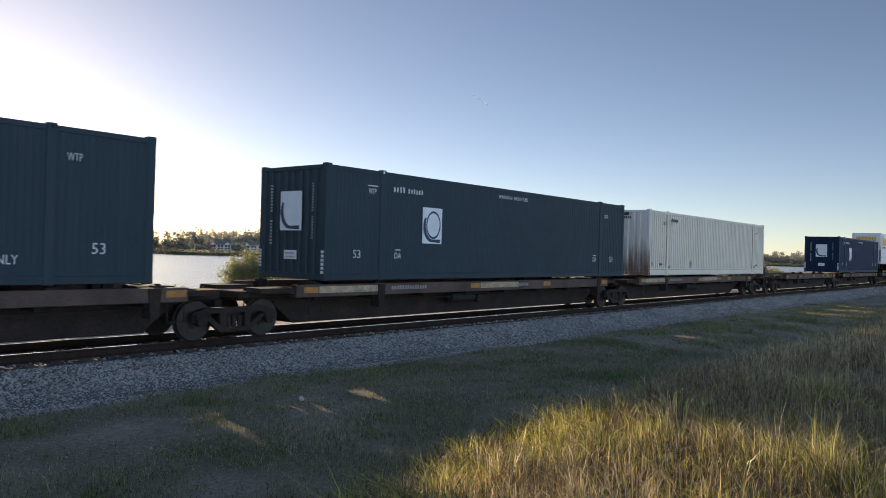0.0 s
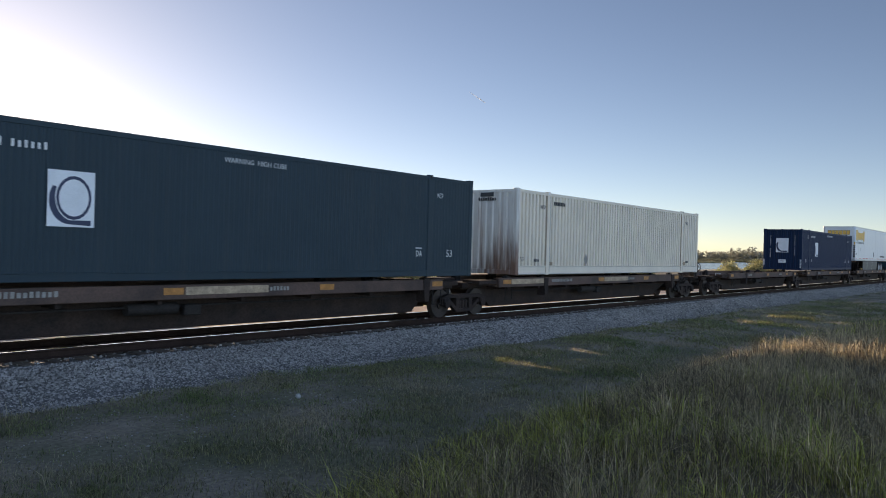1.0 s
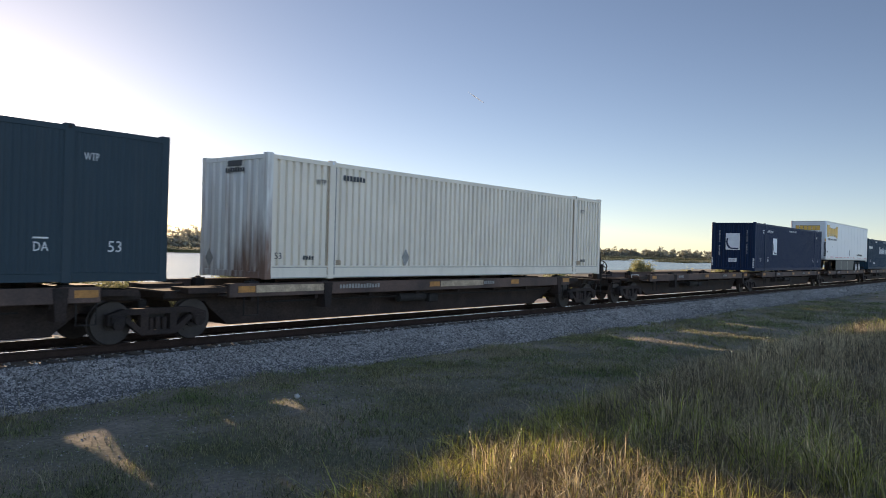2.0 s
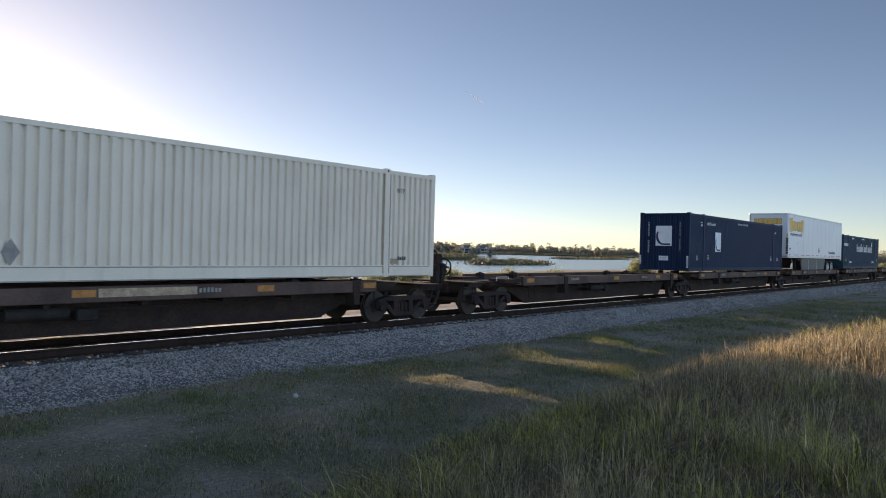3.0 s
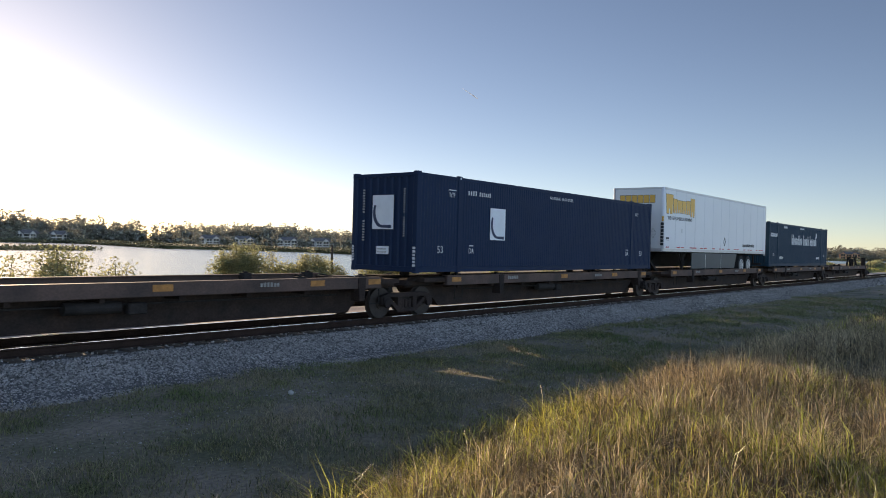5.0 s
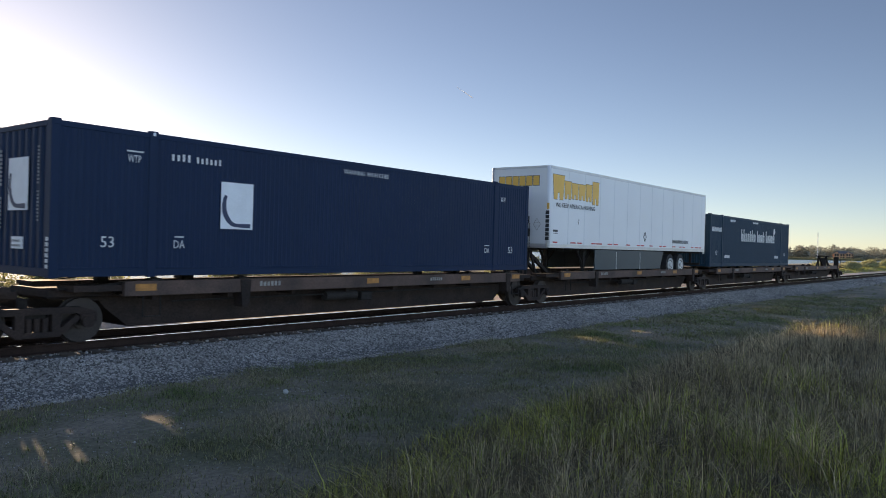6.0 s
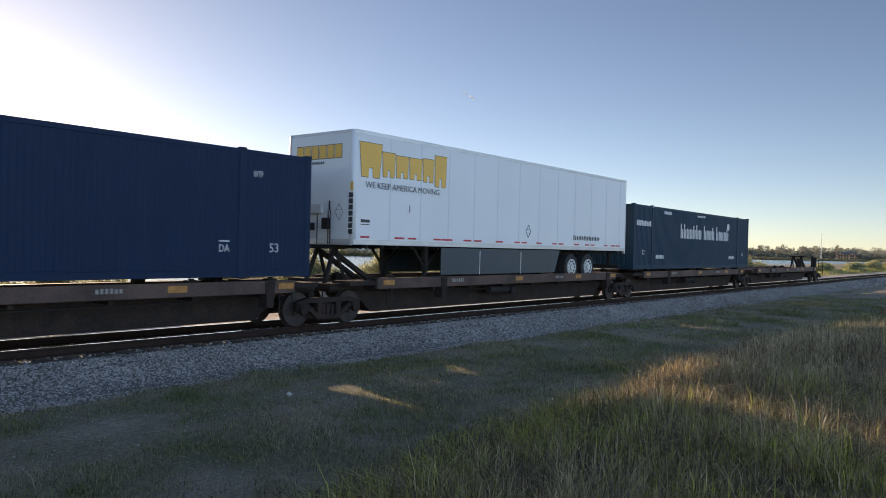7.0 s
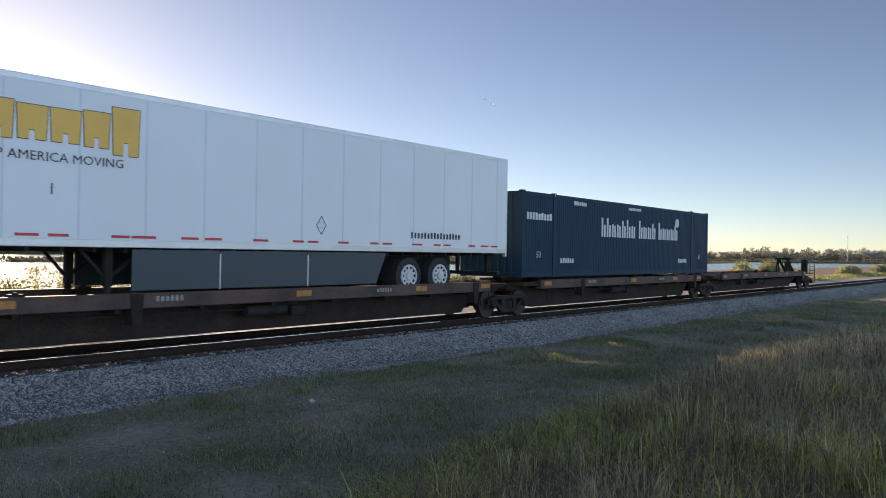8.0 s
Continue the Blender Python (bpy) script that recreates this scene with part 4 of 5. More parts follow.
def hitch(c, x):
    """A raised king-pin stand: two pairs of legs, a plate and two long braces."""
    bm = bmesh.new()
    box(bm, x - 0.25, x + 0.35, -0.5, 0.5, 1.93, 2.02, 0.02)
    plate = part("hitch_plate", bm, "dark", c, "dark steel trailer hitch plate")
    for y in (-0.38, 0.38):
        for foot, top, w in ((-0.35, 0.05, 0.11), (0.50, 0.12, 0.09)):
            bm = bmesh.new()
            bar(bm, (x + foot, y, 0.9), (x + top, y * 0.85, 1.93), w * 0.8)
            part("hitch_leg", bm, "dark", plate)
        bm = bmesh.new()
        bar(bm, (x + 0.10, y * 0.65, 1.85), (x + 1.75, y * 0.65, 0.95), 0.12)
        part("hitch_brace", bm, "dark", plate)


CARS = [spine_car(a, b, f, l, text, a < 40, 0.10 if 66 < a < 67 else 0.0) for a, b, f, l, text in (
    (-8.8, 10.1, False, False, "grimy brown spine car carrying a dark green container"),
    (10.1, 28.6, False, False, "grimy brown spine car carrying a green container"),
    (28.6, 46.2, False, True, "grimy brown spine car carrying a white container"),
    (50.45, 66.7, True, False, "empty grimy brown spine car with faded side sills"),
    (66.7, 83.8, False, False, "grimy brown spine car carrying a navy container"),
    (83.8, 101.0, False, False, "reddish brown spine car carrying a road trailer"),
    (101.0, 118.0, False, False, "grimy brown spine car carrying a teal container"),
    (118.0, 136.2, False, True, "empty spine car with a hitch stand at the train's tail"))]
brake_stand(CARS[2], 47.66 - 28.6)
air_hose(CARS[2], 47.55 - 28.6)
hitch(CARS[5], 0.75)
hitch(CARS[7], 134.4 - 118.0)
for y0, y1, top in ((-0.75, -0.35, 1.92), (0.35, 0.75, 1.80)):
    bm = bmesh.new()
    box(bm, 19.3, 19.52, y0, y1, 1.03, top, 0.03)
    part("equipment_box", bm, "dark", CARS[7], "dark tail equipment box")
bm = bmesh.new()
for y in (-1.2, -0.9):
    bar(bm, (19.45, y, 1.0), (19.45, y, 1.75), 0.03)
for z in (1.2, 1.45, 1.74):
    bar(bm, (19.45, -1.2, z), (19.45, -0.9, z), 0.03)
part("tail_ladder", bm, "dark", CARS[7])
bm = bmesh.new()
for p, q in (((0.5, -0.9, 1.03), (0.5, -0.9, 1.16)), ((0.5, -0.9, 1.16), (1.2, -0.9, 1.16)), ((1.2, -0.9, 1.16), (1.2, -0.9, 1.03))):
    bar(bm, p, q, 0.022)
part("grab_iron", bm, "rim", CARS[3])
MOVING += CARS



# ---- far shore, woods and houses across the water ----
bm = bmesh.new()
SHORE = [(-1500, 420), (60, 380), (144, 376), (179, 398), (188, 400), (152, 250), (172, 234), (185, 208), (178, 177), (184, 162), (200, 158), (214, 160), (245, 195), (262, 224),
         (300, 330), (380, 420), (470, 450), (560, 330), (600, 225), (560, 150), (700, 105), (1500, 120), (3500, 200), (3500, 4000), (-1500, 4000)]
rows = [[bm.verts.new((x, y, z)) for x, y in SHORE] for z in (-1.9, -0.6)]
for i in range(len(SHORE)):
    j = (i + 1) % len(SHORE)
    bm.faces.new((rows[0][i], rows[0][j], rows[1][j], rows[1][i]))
bm.faces.new(rows[1])
tagged(new("far_shore", finish(bm, "marsh", "far_shore")), "low marshy far shore of brown and green grass", "shore", kind="structure")
ISLANDS = [[(150, 110), (172, 108), (190, 116), (178, 120), (160, 118)], [(70, 190), (100, 200), (96, 206), (72, 198)], [(330, 190), (420, 200), (430, 215), (350, 205)], [(380, 150), (470, 160), (480, 180), (400, 172)]]
for pts in ISLANDS:
    bm = bmesh.new()
    low, top = [bm.verts.new((x, y, -1.8)) for x, y in pts], [bm.verts.new((x, y, -1.35)) for x, y in pts]
    for i in range(len(pts)):
        j = (i + 1) % len(pts)
        bm.faces.new((low[i], low[j], top[j], top[i]))
    bm.faces.new(top)
    tagged(new("marsh_island", finish(bm, "marsh", "marsh_island")), "low brown marsh island in the lagoon", "shore", kind="structure")


def mesh_arrays(name, verts, faces_flat, sizes, mat):
    """A mesh from flat arrays: corner indices and the corner count of each face."""
    me = bpy.data.meshes.new(name)
    me.vertices.add(len(verts))
    me.vertices.foreach_set("co", np.asarray(verts, np.float32).ravel())
    me.loops.add(len(faces_flat))
    me.loops.foreach_set("vertex_index", np.asarray(faces_flat, np.int32))
    me.polygons.add(len(sizes))
    start = np.concatenate([[0], np.cumsum(sizes)[:-1]]).astype(np.int32)
    me.polygons.foreach_set("loop_start", start)
    me.update(calc_edges=True)
    me.validate()
    me.materials.append(M[mat])
    return me


def icosahedron():
    g = (1 + 5 ** 0.5) / 2
    v = np.array([(-1, g, 0), (1, g, 0), (-1, -g, 0), (1, -g, 0), (0, -1, g), (0, 1, g), (0, -1, -g), (0, 1, -g), (g, 0, -1), (g, 0, 1), (-g, 0, -1), (-g, 0, 1)], float)
    f = "0 11 5 0 5 1 0 1 7 0 7 10 0 10 11 1 5 9 5 11 4 11 10 2 10 7 6 7 1 8 3 9 4 3 4 2 3 2 6 3 6 8 3 8 9 4 9 5 2 4 11 6 2 10 8 6 7 9 8 1"
    return v / np.linalg.norm(v[0]), np.array(f.split(), int)


def octahedron():
    v = np.array([(1, 0, 0), (-1, 0, 0), (0, 1, 0), (0, -1, 0), (0, 0, 1), (0, 0, -1)], float)
    return v, np.array("0 2 4 2 1 4 1 3 4 3 0 4 2 0 5 1 2 5 3 1 5 0 3 5".split(), int)


def lumps(name, centres, sizes, mat, rng, rough=0.35, solid=icosahedron):
    """Many uneven lumps in one mesh; sizes are (n, 3)."""
    v, f = solid()
    n, k = len(centres), len(v)
    shape = v[None] * (1 + rough * (rng.random((n, k, 1)) - 0.5) * 2)
    a = rng.random(n) * 2 * np.pi
    b = rng.random(n) * 2 * np.pi
    c, s = np.cos(b)[:, None], np.sin(b)[:, None]
    y, z = shape[..., 1] * c - shape[..., 2] * s, shape[..., 1] * s + shape[..., 2] * c
    shape = np.stack([shape[..., 0], y, z], -1) * sizes[:, None]
    c, s = np.cos(a)[:, None], np.sin(a)[:, None]
    x, y = shape[..., 0] * c - shape[..., 1] * s, shape[..., 0] * s + shape[..., 1] * c
    verts = np.stack([x, y, shape[..., 2]], -1) + centres[:, None]
    faces = (f[None] + (np.arange(n) * k)[:, None]).ravel()
    return mesh_arrays(name, verts.reshape(-1, 3), faces, np.full(len(faces) // 3, 3), mat)


def leaves(name, centres, size, mat, rng, droop=0.4):
    """Many small folded leaves in one mesh: two triangles each."""
    n = len(centres)
    d = rng.normal(size=(n, 3))
    d[:, 2] = d[:, 2] * 0.6 + droop * 0.3
    d /= np.linalg.norm(d, axis=1)[:, None]
    side = np.cross(d, rng.normal(size=(n, 3)))
    side /= np.linalg.norm(side, axis=1)[:, None] + 1e-6
    l = size * (0.6 + 0.8 * rng.random(n))[:, None]
    v = np.stack([centres, centres + d * l * 0.5 + side * l * 0.24, centres + d * l, centres + d * l * 0.5 - side * l * 0.24], 1)
    base = (np.arange(n) * 4)[:, None]
    faces = (base + np.array([0, 1, 2, 0, 2, 3])[None]).ravel()
    return mesh_arrays(name, v.reshape(-1, 3), faces, np.full(len(faces) // 3, 3), mat)


rng = np.random.default_rng(4)
# woods: rows of crowns on the far land, in clumps with uneven tops
spots = []
for (x0, y0), (x1, y1), count, depth, tall in (((-260, 430), (60, 405), 160, 40, 12), ((60, 405), (190, 425), 220, 40, 12.5), ((190, 445), (270, 440), 110, 50, 13.5), ((255, 420), (330, 370), 150, 60, 12.5),
                                               ((300, 385), (520, 500), 170, 60, 13), ((480, 500), (640, 400), 190, 60, 9.0), ((600, 400), (760, 200), 260, 60, 8.2), ((680, 200), (900, 125), 120, 40, 11), ((800, 135), (1700, 150), 150, 60, 13)):
    for i in range(count):
        k = rng.random()
        x, y = x0 + (x1 - x0) * k, y0 + (y1 - y0) * k
        l = math.hypot(x1 - x0, y1 - y0)
        o = rng.random() * depth
        spots.append((x + abs(y1 - y0) / l * o, y + abs(x1 - x0) / l * o, tall * (0.55 + 0.55 * rng.random()) * (1.25 if rng.random() < 0.1 else 1)))
for x0, y0, x1, y1 in ((236, 360, 262, 341), (257, 320, 280, 299), (239, 242, 261, 218), (332, 258, 342, 243), (156, 390, 179, 380)):
    for k in (-0.15, 0.02, 0.45, 0.52, 0.58, 1.0, 1.12):
        away = 1.02 + 0.03 * rng.random()
        spots.append(((x0 + (x1 - x0) * k) * away, (y0 + (y1 - y0) * k) * away, (3.2 + 4.5 * rng.random()) * (0.7 if y0 < 300 else 1)))
centres, sizes, crown = [], [], []
for x, y, tall in spots:
    wide = tall * (0.28 + 0.2 * rng.random())
    for _ in range(12):
        h = rng.random()
        a, r = rng.random() * 6.28, wide * (1.6 - 1.2 * h) * rng.random()
        s = tall * (0.07 + 0.08 * rng.random())
        centres.append((x + r * math.cos(a), y + r * math.sin(a), -1.2 + tall * 0.52 * h))
        sizes.append((s * 1.2, s * 1.2, s * 0.8))
    for _ in range(120):
        h = rng.random()
        r = wide * math.sqrt(rng.random()) * (1.15 - 0.75 * h)
        a = rng.random() * 6.28
        crown.append((x + r * math.cos(a), y + r * math.sin(a), -1.2 + tall * (0.18 + 0.80 * h)))
    centres.append((x, y, -1.2 + tall * 0.25))
    sizes.append((0.2, 0.2, tall * 0.28))
tagged(new("far_woods", lumps("far_woods", np.array(centres), np.array(sizes), "hazed_leaf", rng, 0.5, octahedron)), "hazy green and brown undergrowth along the far shore", "trees", kind="stuff")
tagged(new("far_crowns", leaves("far_crowns", np.array(crown), 1.6, "hazed_leaf", rng)), "hazy green and brown tree crowns along the far shore", "trees", kind="stuff")


# marsh plants along the water's edge
reeds = []
for outline, ground_z, tall in [(SHORE[:22], -0.6, 1.3)] + [(k + k[:1], -1.35, 0.9) for k in ISLANDS]:
    for (x0, y0), (x1, y1) in zip(outline, outline[1:]):
        l = math.hypot(x1 - x0, y1 - y0)
        for _ in range(int(min(l, 400) * 16)):
            k, o = rng.random(), rng.normal() * 2.0
            up = tall * rng.random() * (0.7 + 0.6 * noise.noise((x0 + (x1 - x0) * k * 0.3, y0 * 0.3, 4)))
            reeds.append((x0 + (x1 - x0) * k - (y1 - y0) / l * o, y0 + (y1 - y0) * k + (x1 - x0) / l * o, ground_z - 0.5 * abs(o) * 0.3 + up * 0.9))
tagged(new("reeds", leaves("reeds", np.array(reeds), 0.85, "reed", rng, 1.5)), "brown and green reeds along the water's edge", "reeds", kind="stuff")
mangrove = []
for x, y, w, tall in ((158, 113, 9, 2.4), (170, 113, 11, 1.9), (181, 117, 7, 1.5), (196, 170, 7, 3.4), (188, 190, 9, 2.0), (206, 172, 9, 2.2), (218, 176, 12, 2.0), (240, 205, 10, 2.4), (88, 200, 8, 1.1), (182, 232, 9, 2.6), (270, 260, 14, 2.4), (390, 206, 22, 2.0), (430, 168, 22, 1.8)):
    for _ in range(900):
        a, r, h = rng.random() * 6.28, math.sqrt(rng.random()), rng.random()
        mangrove.append((x + w / 2 * r * math.cos(a), y + w / 2 * r * math.sin(a), -1.2 + 0.7 * tall * h * (1 - 0.7 * r * r) * (0.75 + 0.5 * noise.noise((x + r * 3 * math.cos(a), y + r * 3 * math.sin(a), 2)))))
tagged(new("marsh_shrubs", leaves("marsh_shrubs", np.array(mangrove), 0.5, "reed", rng)), "low olive green shrubs on the marsh islands", "shrubs", kind="stuff")


def far_house(x, y, width, tall, turn, label, paint="stucco"):
    """A two-storey house with a hipped roof, its face towards the water."""
    h = thing("house", label, "house", "houses on the far shore", at=(x, y, -0.62))
    h.rotation_euler[2] = radians(turn)
    d = width * 0.5
    bm = bmesh.new()
    box(bm, -width / 2, width / 2, -d / 2, d / 2, 0, tall)
    part("wall", bm, paint, h)
    bm = bmesh.new()
    a, b, c, e, up = -width / 2 - 0.5, width / 2 + 0.5, -d / 2 - 0.5, d / 2 + 0.5, 2.0
    q = [bm.verts.new(p) for p in ((a, c, tall), (b, c, tall), (b, e, tall), (a, e, tall), (a + (b - a) * 0.25, (c + e) / 2, tall + up), (b - (b - a) * 0.25, (c + e) / 2, tall + up))]
    for f in ((0, 1, 5, 4), (1, 2, 5), (2, 3, 4, 5), (3, 0, 4), (3, 2, 1, 0)):
        bm.faces.new([q[i] for i in f])
    part("roof", bm, "roofing", h)
    # gabled bays that stand forward of the face
    for u in (-width * 0.30, width * 0.26):
        half, front = width * 0.13, -d / 2 - 1.6
        bm = bmesh.new()
        sheet(bm, [(u - half, 0), (u + half, 0), (u + half, tall), (u, tall + 1.5), (u - half, tall)], front, -d / 2 + 1.0)
        part("bay", bm, paint, h)
        for s in (-1, 1):
            bm = bmesh.new()
            sheet(bm, [(u, tall + 1.52), (u, tall + 1.75), (u + s * (half + 0.5), tall - 0.32), (u + s * (half + 0.5), tall - 0.5)], front - 0.4, -d / 2 + 2.0)
            part("gable_roof", bm, "roofing", h)
        for z in ((0.6, tall * 0.44), (tall * 0.56, tall * 0.95)):
            for o in (-half * 0.42, half * 0.42):
                bm = bmesh.new()
                box(bm, u + o - half * 0.34, u + o + half * 0.34, front - 0.05, front + 0.05, *z)
                part("window", bm, "glass", h)
    for u in (-width * 0.08, width * 0.03, width * 0.45):
        for z in ((0.6, tall * 0.42), (tall * 0.58, tall * 0.90)):
            bm = bmesh.new()
            box(bm, u - 0.6, u + 0.6, -d / 2 - 0.06, -d / 2 + 0.05, *z)
            part("window", bm, "glass", h)


for x0, y0, x1, y1, tall in ((236, 360, 262, 341, 4.2), (257, 320, 280, 299, 4.2), (239, 242, 261, 218, 4.4), (332, 258, 342, 243, 4.4), (156, 390, 179, 380, 4.2)):
    away = 1.06
    w = math.hypot(x1 - x0, y1 - y0) * away
    for k in (0.25, 0.78):
        far_house((x0 + (x1 - x0) * k) * away, (y0 + (y1 - y0) * k) * away, w * 0.42, tall * 0.78, -math.degrees(math.atan2(x0 + x1, y0 + y1)) + rng.integers(-12, 12), "pale stucco house with a grey hipped roof by the far shore")
far_house(690, 127, 15, 4.5, -80, "orange stucco house among trees by the far shore", "orange_stucco")

mast = thing("mobile_mast", "tall grey mobile phone mast above the woods", "mast", at=(510, 482, -1.2))
bm = bmesh.new()
cylinder(bm, 0.9, 31.0, Matrix.Translation((0, 0, 15.5)), 10, 0.55)
part("pole", bm, "trailer_rail", mast)
for z in (31.0, 28.0, 25.0):
    bm = bmesh.new()
    for i in range(3):
        a = i * 2.1
        box(bm, 1.3 * math.cos(a) - 0.35, 1.3 * math.cos(a) + 0.35, 1.3 * math.sin(a) - 0.35, 1.3 * math.sin(a) + 0.35, z - 1.1, z + 1.1)
        bar(bm, (0, 0, z), (1.3 * math.cos(a), 1.3 * math.sin(a), z), 0.2)
    part("antenna", bm, "rim", mast)
mast = thing("radio_mast", "thin grey radio mast above distant trees", "mast", at=(760, 161, -1.2))
bm = bmesh.new()
for i in range(3):
    a = i * 2.09
    bar(bm, (0.5 * math.cos(a), 0.5 * math.sin(a), 0), (0.3 * math.cos(a), 0.3 * math.sin(a), 24), 0.14)
for i in range(12):
    bar(bm, (0.5, 0, i * 2), (-0.25, 0.4, i * 2 + 2), 0.1)
part("lattice", bm, "trailer_rail", mast)

# vapour trail high in the sky
bm = bmesh.new()
a, b = Vector((2329, 1789, 614)), Vector((2373, 1744, 575))
side = (b - a).cross(a).normalized()
tube = [[bm.verts.new(p + (b - a) * k + side * w * math.cos(t) + a.normalized() * w * math.sin(t)) for t in (0, 1.57, 3.14, 4.71)] for p, k, w in ((a, 0, 0.4), (a, 0.4, 1.1), (a, 0.9, 1.6), (a, 1, 0.9))]
for r, q in zip(tube, tube[1:]):
    for i in range(4):
        bm.faces.new((r[i], r[(i + 1) % 4], q[(i + 1) % 4], q[i]))
tagged(new("vapour_trail", finish(bm, "vapour", "vapour_trail")), "short white vapour trail in the clear sky", "cloud", kind="structure")


# ---- bushes on the far bank ----
def bush(x, y, wide, tall, count, mat, deep=0.7):
    z = land(x, y)
    c = thing("bush", "leafy green bush on the bank beyond the track", "bush", "bushes on the bank", at=(x, y, z))
    bm = bmesh.new()
    tips = []
    for i in range(max(9, int(wide * 9))):
        a, r = rng.random() * 6.28, math.sqrt(rng.random())
        t = (wide / 2 * r * math.cos(a), deep * r * math.sin(a), tall * (1 - 0.5 * r * r) * (0.68 + 0.32 * rng.random()))
        mid = (t[0] * 0.6, t[1] * 0.6, t[2] * 0.45)
        bar(bm, (t[0] * 0.35, t[1] * 0.35, -0.1), mid, 0.03)
        bar(bm, mid, t, 0.015)
        tips += [(mid, t)]
    part("stem", bm, "tie", c)
    pts = []
    for i in range(count * 3):
        m, t = tips[rng.integers(len(tips))]
        k = rng.random() ** 0.6
        p = np.array(m) * (1 - k) + np.array(t) * k
        if rng.random() < 0.45:
            p = p * np.array([1.1, 1.1, 0.4 + 0.55 * rng.random()])
        pts.append(p + rng.normal(size=3) * np.array([0.20, 0.20, 0.12]))
    ob = new("foliage", leaves("foliage", np.array(pts), 0.088 + 0.0012 * x, mat, rng))
    ob.parent = c


for x, y, w, top, n in ((8.4, 21.6, 1.6, 1.35, 1800), (10.2, 22.0, 2.3, 1.6, 3400), (11.9, 22.2, 0.9, 1.15, 900), (16.5, 22.0, 3.0, 1.74, 4600), (19.6, 22.0, 2.7, 1.46, 3400), (24.1, 22.0, 3.4, 1.66, 4400),
                        (32.8, 22.2, 1.8, 0.95, 1400), (37.7, 22.2, 2.2, 0.95, 1500), (13.6, 22.6, 1.3, 0.6, 900), (5.5, 22.0, 2.6, 1.4, 2600), (28.0, 22.4, 2.0, 0.85, 1200)):
    k = 1.08 if x < 14 else 1.636      # a near clump, and a row down by the water
    x, y, w, top = x * k, y * k, w * 1.15 * k, (top - 1.75) * k + 2.05
    bush(x, y, w, top - land(x, y), n, "bush_leaf", 1.1)
for x, y, w, top, n in ((57.3, 26.0, 3.4, 1.95, 3000), (78, 26.0, 7.0, 1.75, 3400), (85, 25.5, 6.0, 1.9, 3000), (92, 26.0, 5.0, 1.3, 2000), (62, 24.0, 4.0, 0.9, 1500), (122, 25.5, 12.0, 1.05, 2600), (140, 24.5, 14.0, 1.15, 2600), (160, 25.0, 16.0, 1.4, 2600), (190, 26.0, 22.0, 1.7, 2600), (230, 28.0, 26.0, 2.2, 2600)):
    z = land(x, y)
    bush(x, y, w, top - z, n, "bush_leaf")

bm = bmesh.new()
cylinder(bm, 0.075, 2.75, Matrix.Translation((0, 0, 1.2)), 10)
post = new("wooden_post", finish(bm, "tie", "wooden_post"))
post.location = (33.8, 36.2, land(33.8, 36.2))
tagged(post, "grey weathered wooden post on the bank", "post")


# ---- grass ----
def blades(name, x, y, tall, width, mat, rng, lean=0.45, label="", heads=0.0):
    """Bent, tapering blades standing on the land, in one mesh."""
    n = len(x)
    z = np.array([land(a, b) for a, b in zip(x, y)])
    a = rng.random(n) * 2 * np.pi
    face = rng.random(n) * 2 * np.pi
    d = np.stack([np.cos(a), np.sin(a)], 1) * (tall * lean * 1.5 * rng.random(n) ** 1.6)[:, None] + np.array([-0.04, -0.02]) * tall[:, None]
    s = np.stack([np.cos(face), np.sin(face)], 1) * (width / 2)[:, None]
    p = np.stack([x, y], 1)
    v = np.zeros((n, 5, 3))
    v[:, 0, :2], v[:, 1, :2] = p - s, p + s
    v[:, 2, :2], v[:, 3, :2] = p + d * 0.32 + s * 0.8, p + d * 0.32 - s * 0.8
    v[:, 4, :2] = p + d
    v[:, 0, 2] = v[:, 1, 2] = z - 0.03
    v[:, 2, 2] = v[:, 3, 2] = z + tall * 0.58
    v[:, 4, 2] = z + tall * (1 - 0.25 * rng.random(n))
    base = (np.arange(n) * 5)[:, None]
    faces = (base + np.array([0, 1, 2, 3, 3, 2, 4])[None]).ravel()
    ob = new(name, mesh_arrays(name, v.reshape(-1, 3), faces, np.tile([4, 3], n), mat))
    return tagged(ob, label, "grass", kind="stuff")


def patch(x, y, s, seed):
    return np.array([noise.noise((a * s, b * s, seed)) for a, b in zip(x, y)])


def scatter(n, x0, x1, y0, y1, rng, tuft=16, spread=0.06):
    k = n // tuft
    cx, cy = x0 + (x1 - x0) * rng.random(k), y0 + (y1 - y0) * rng.random(k)
    x, y = np.repeat(cx, tuft), np.repeat(cy, tuft)
    return x + rng.normal(size=len(x)) * spread, y + rng.normal(size=len(y)) * spread


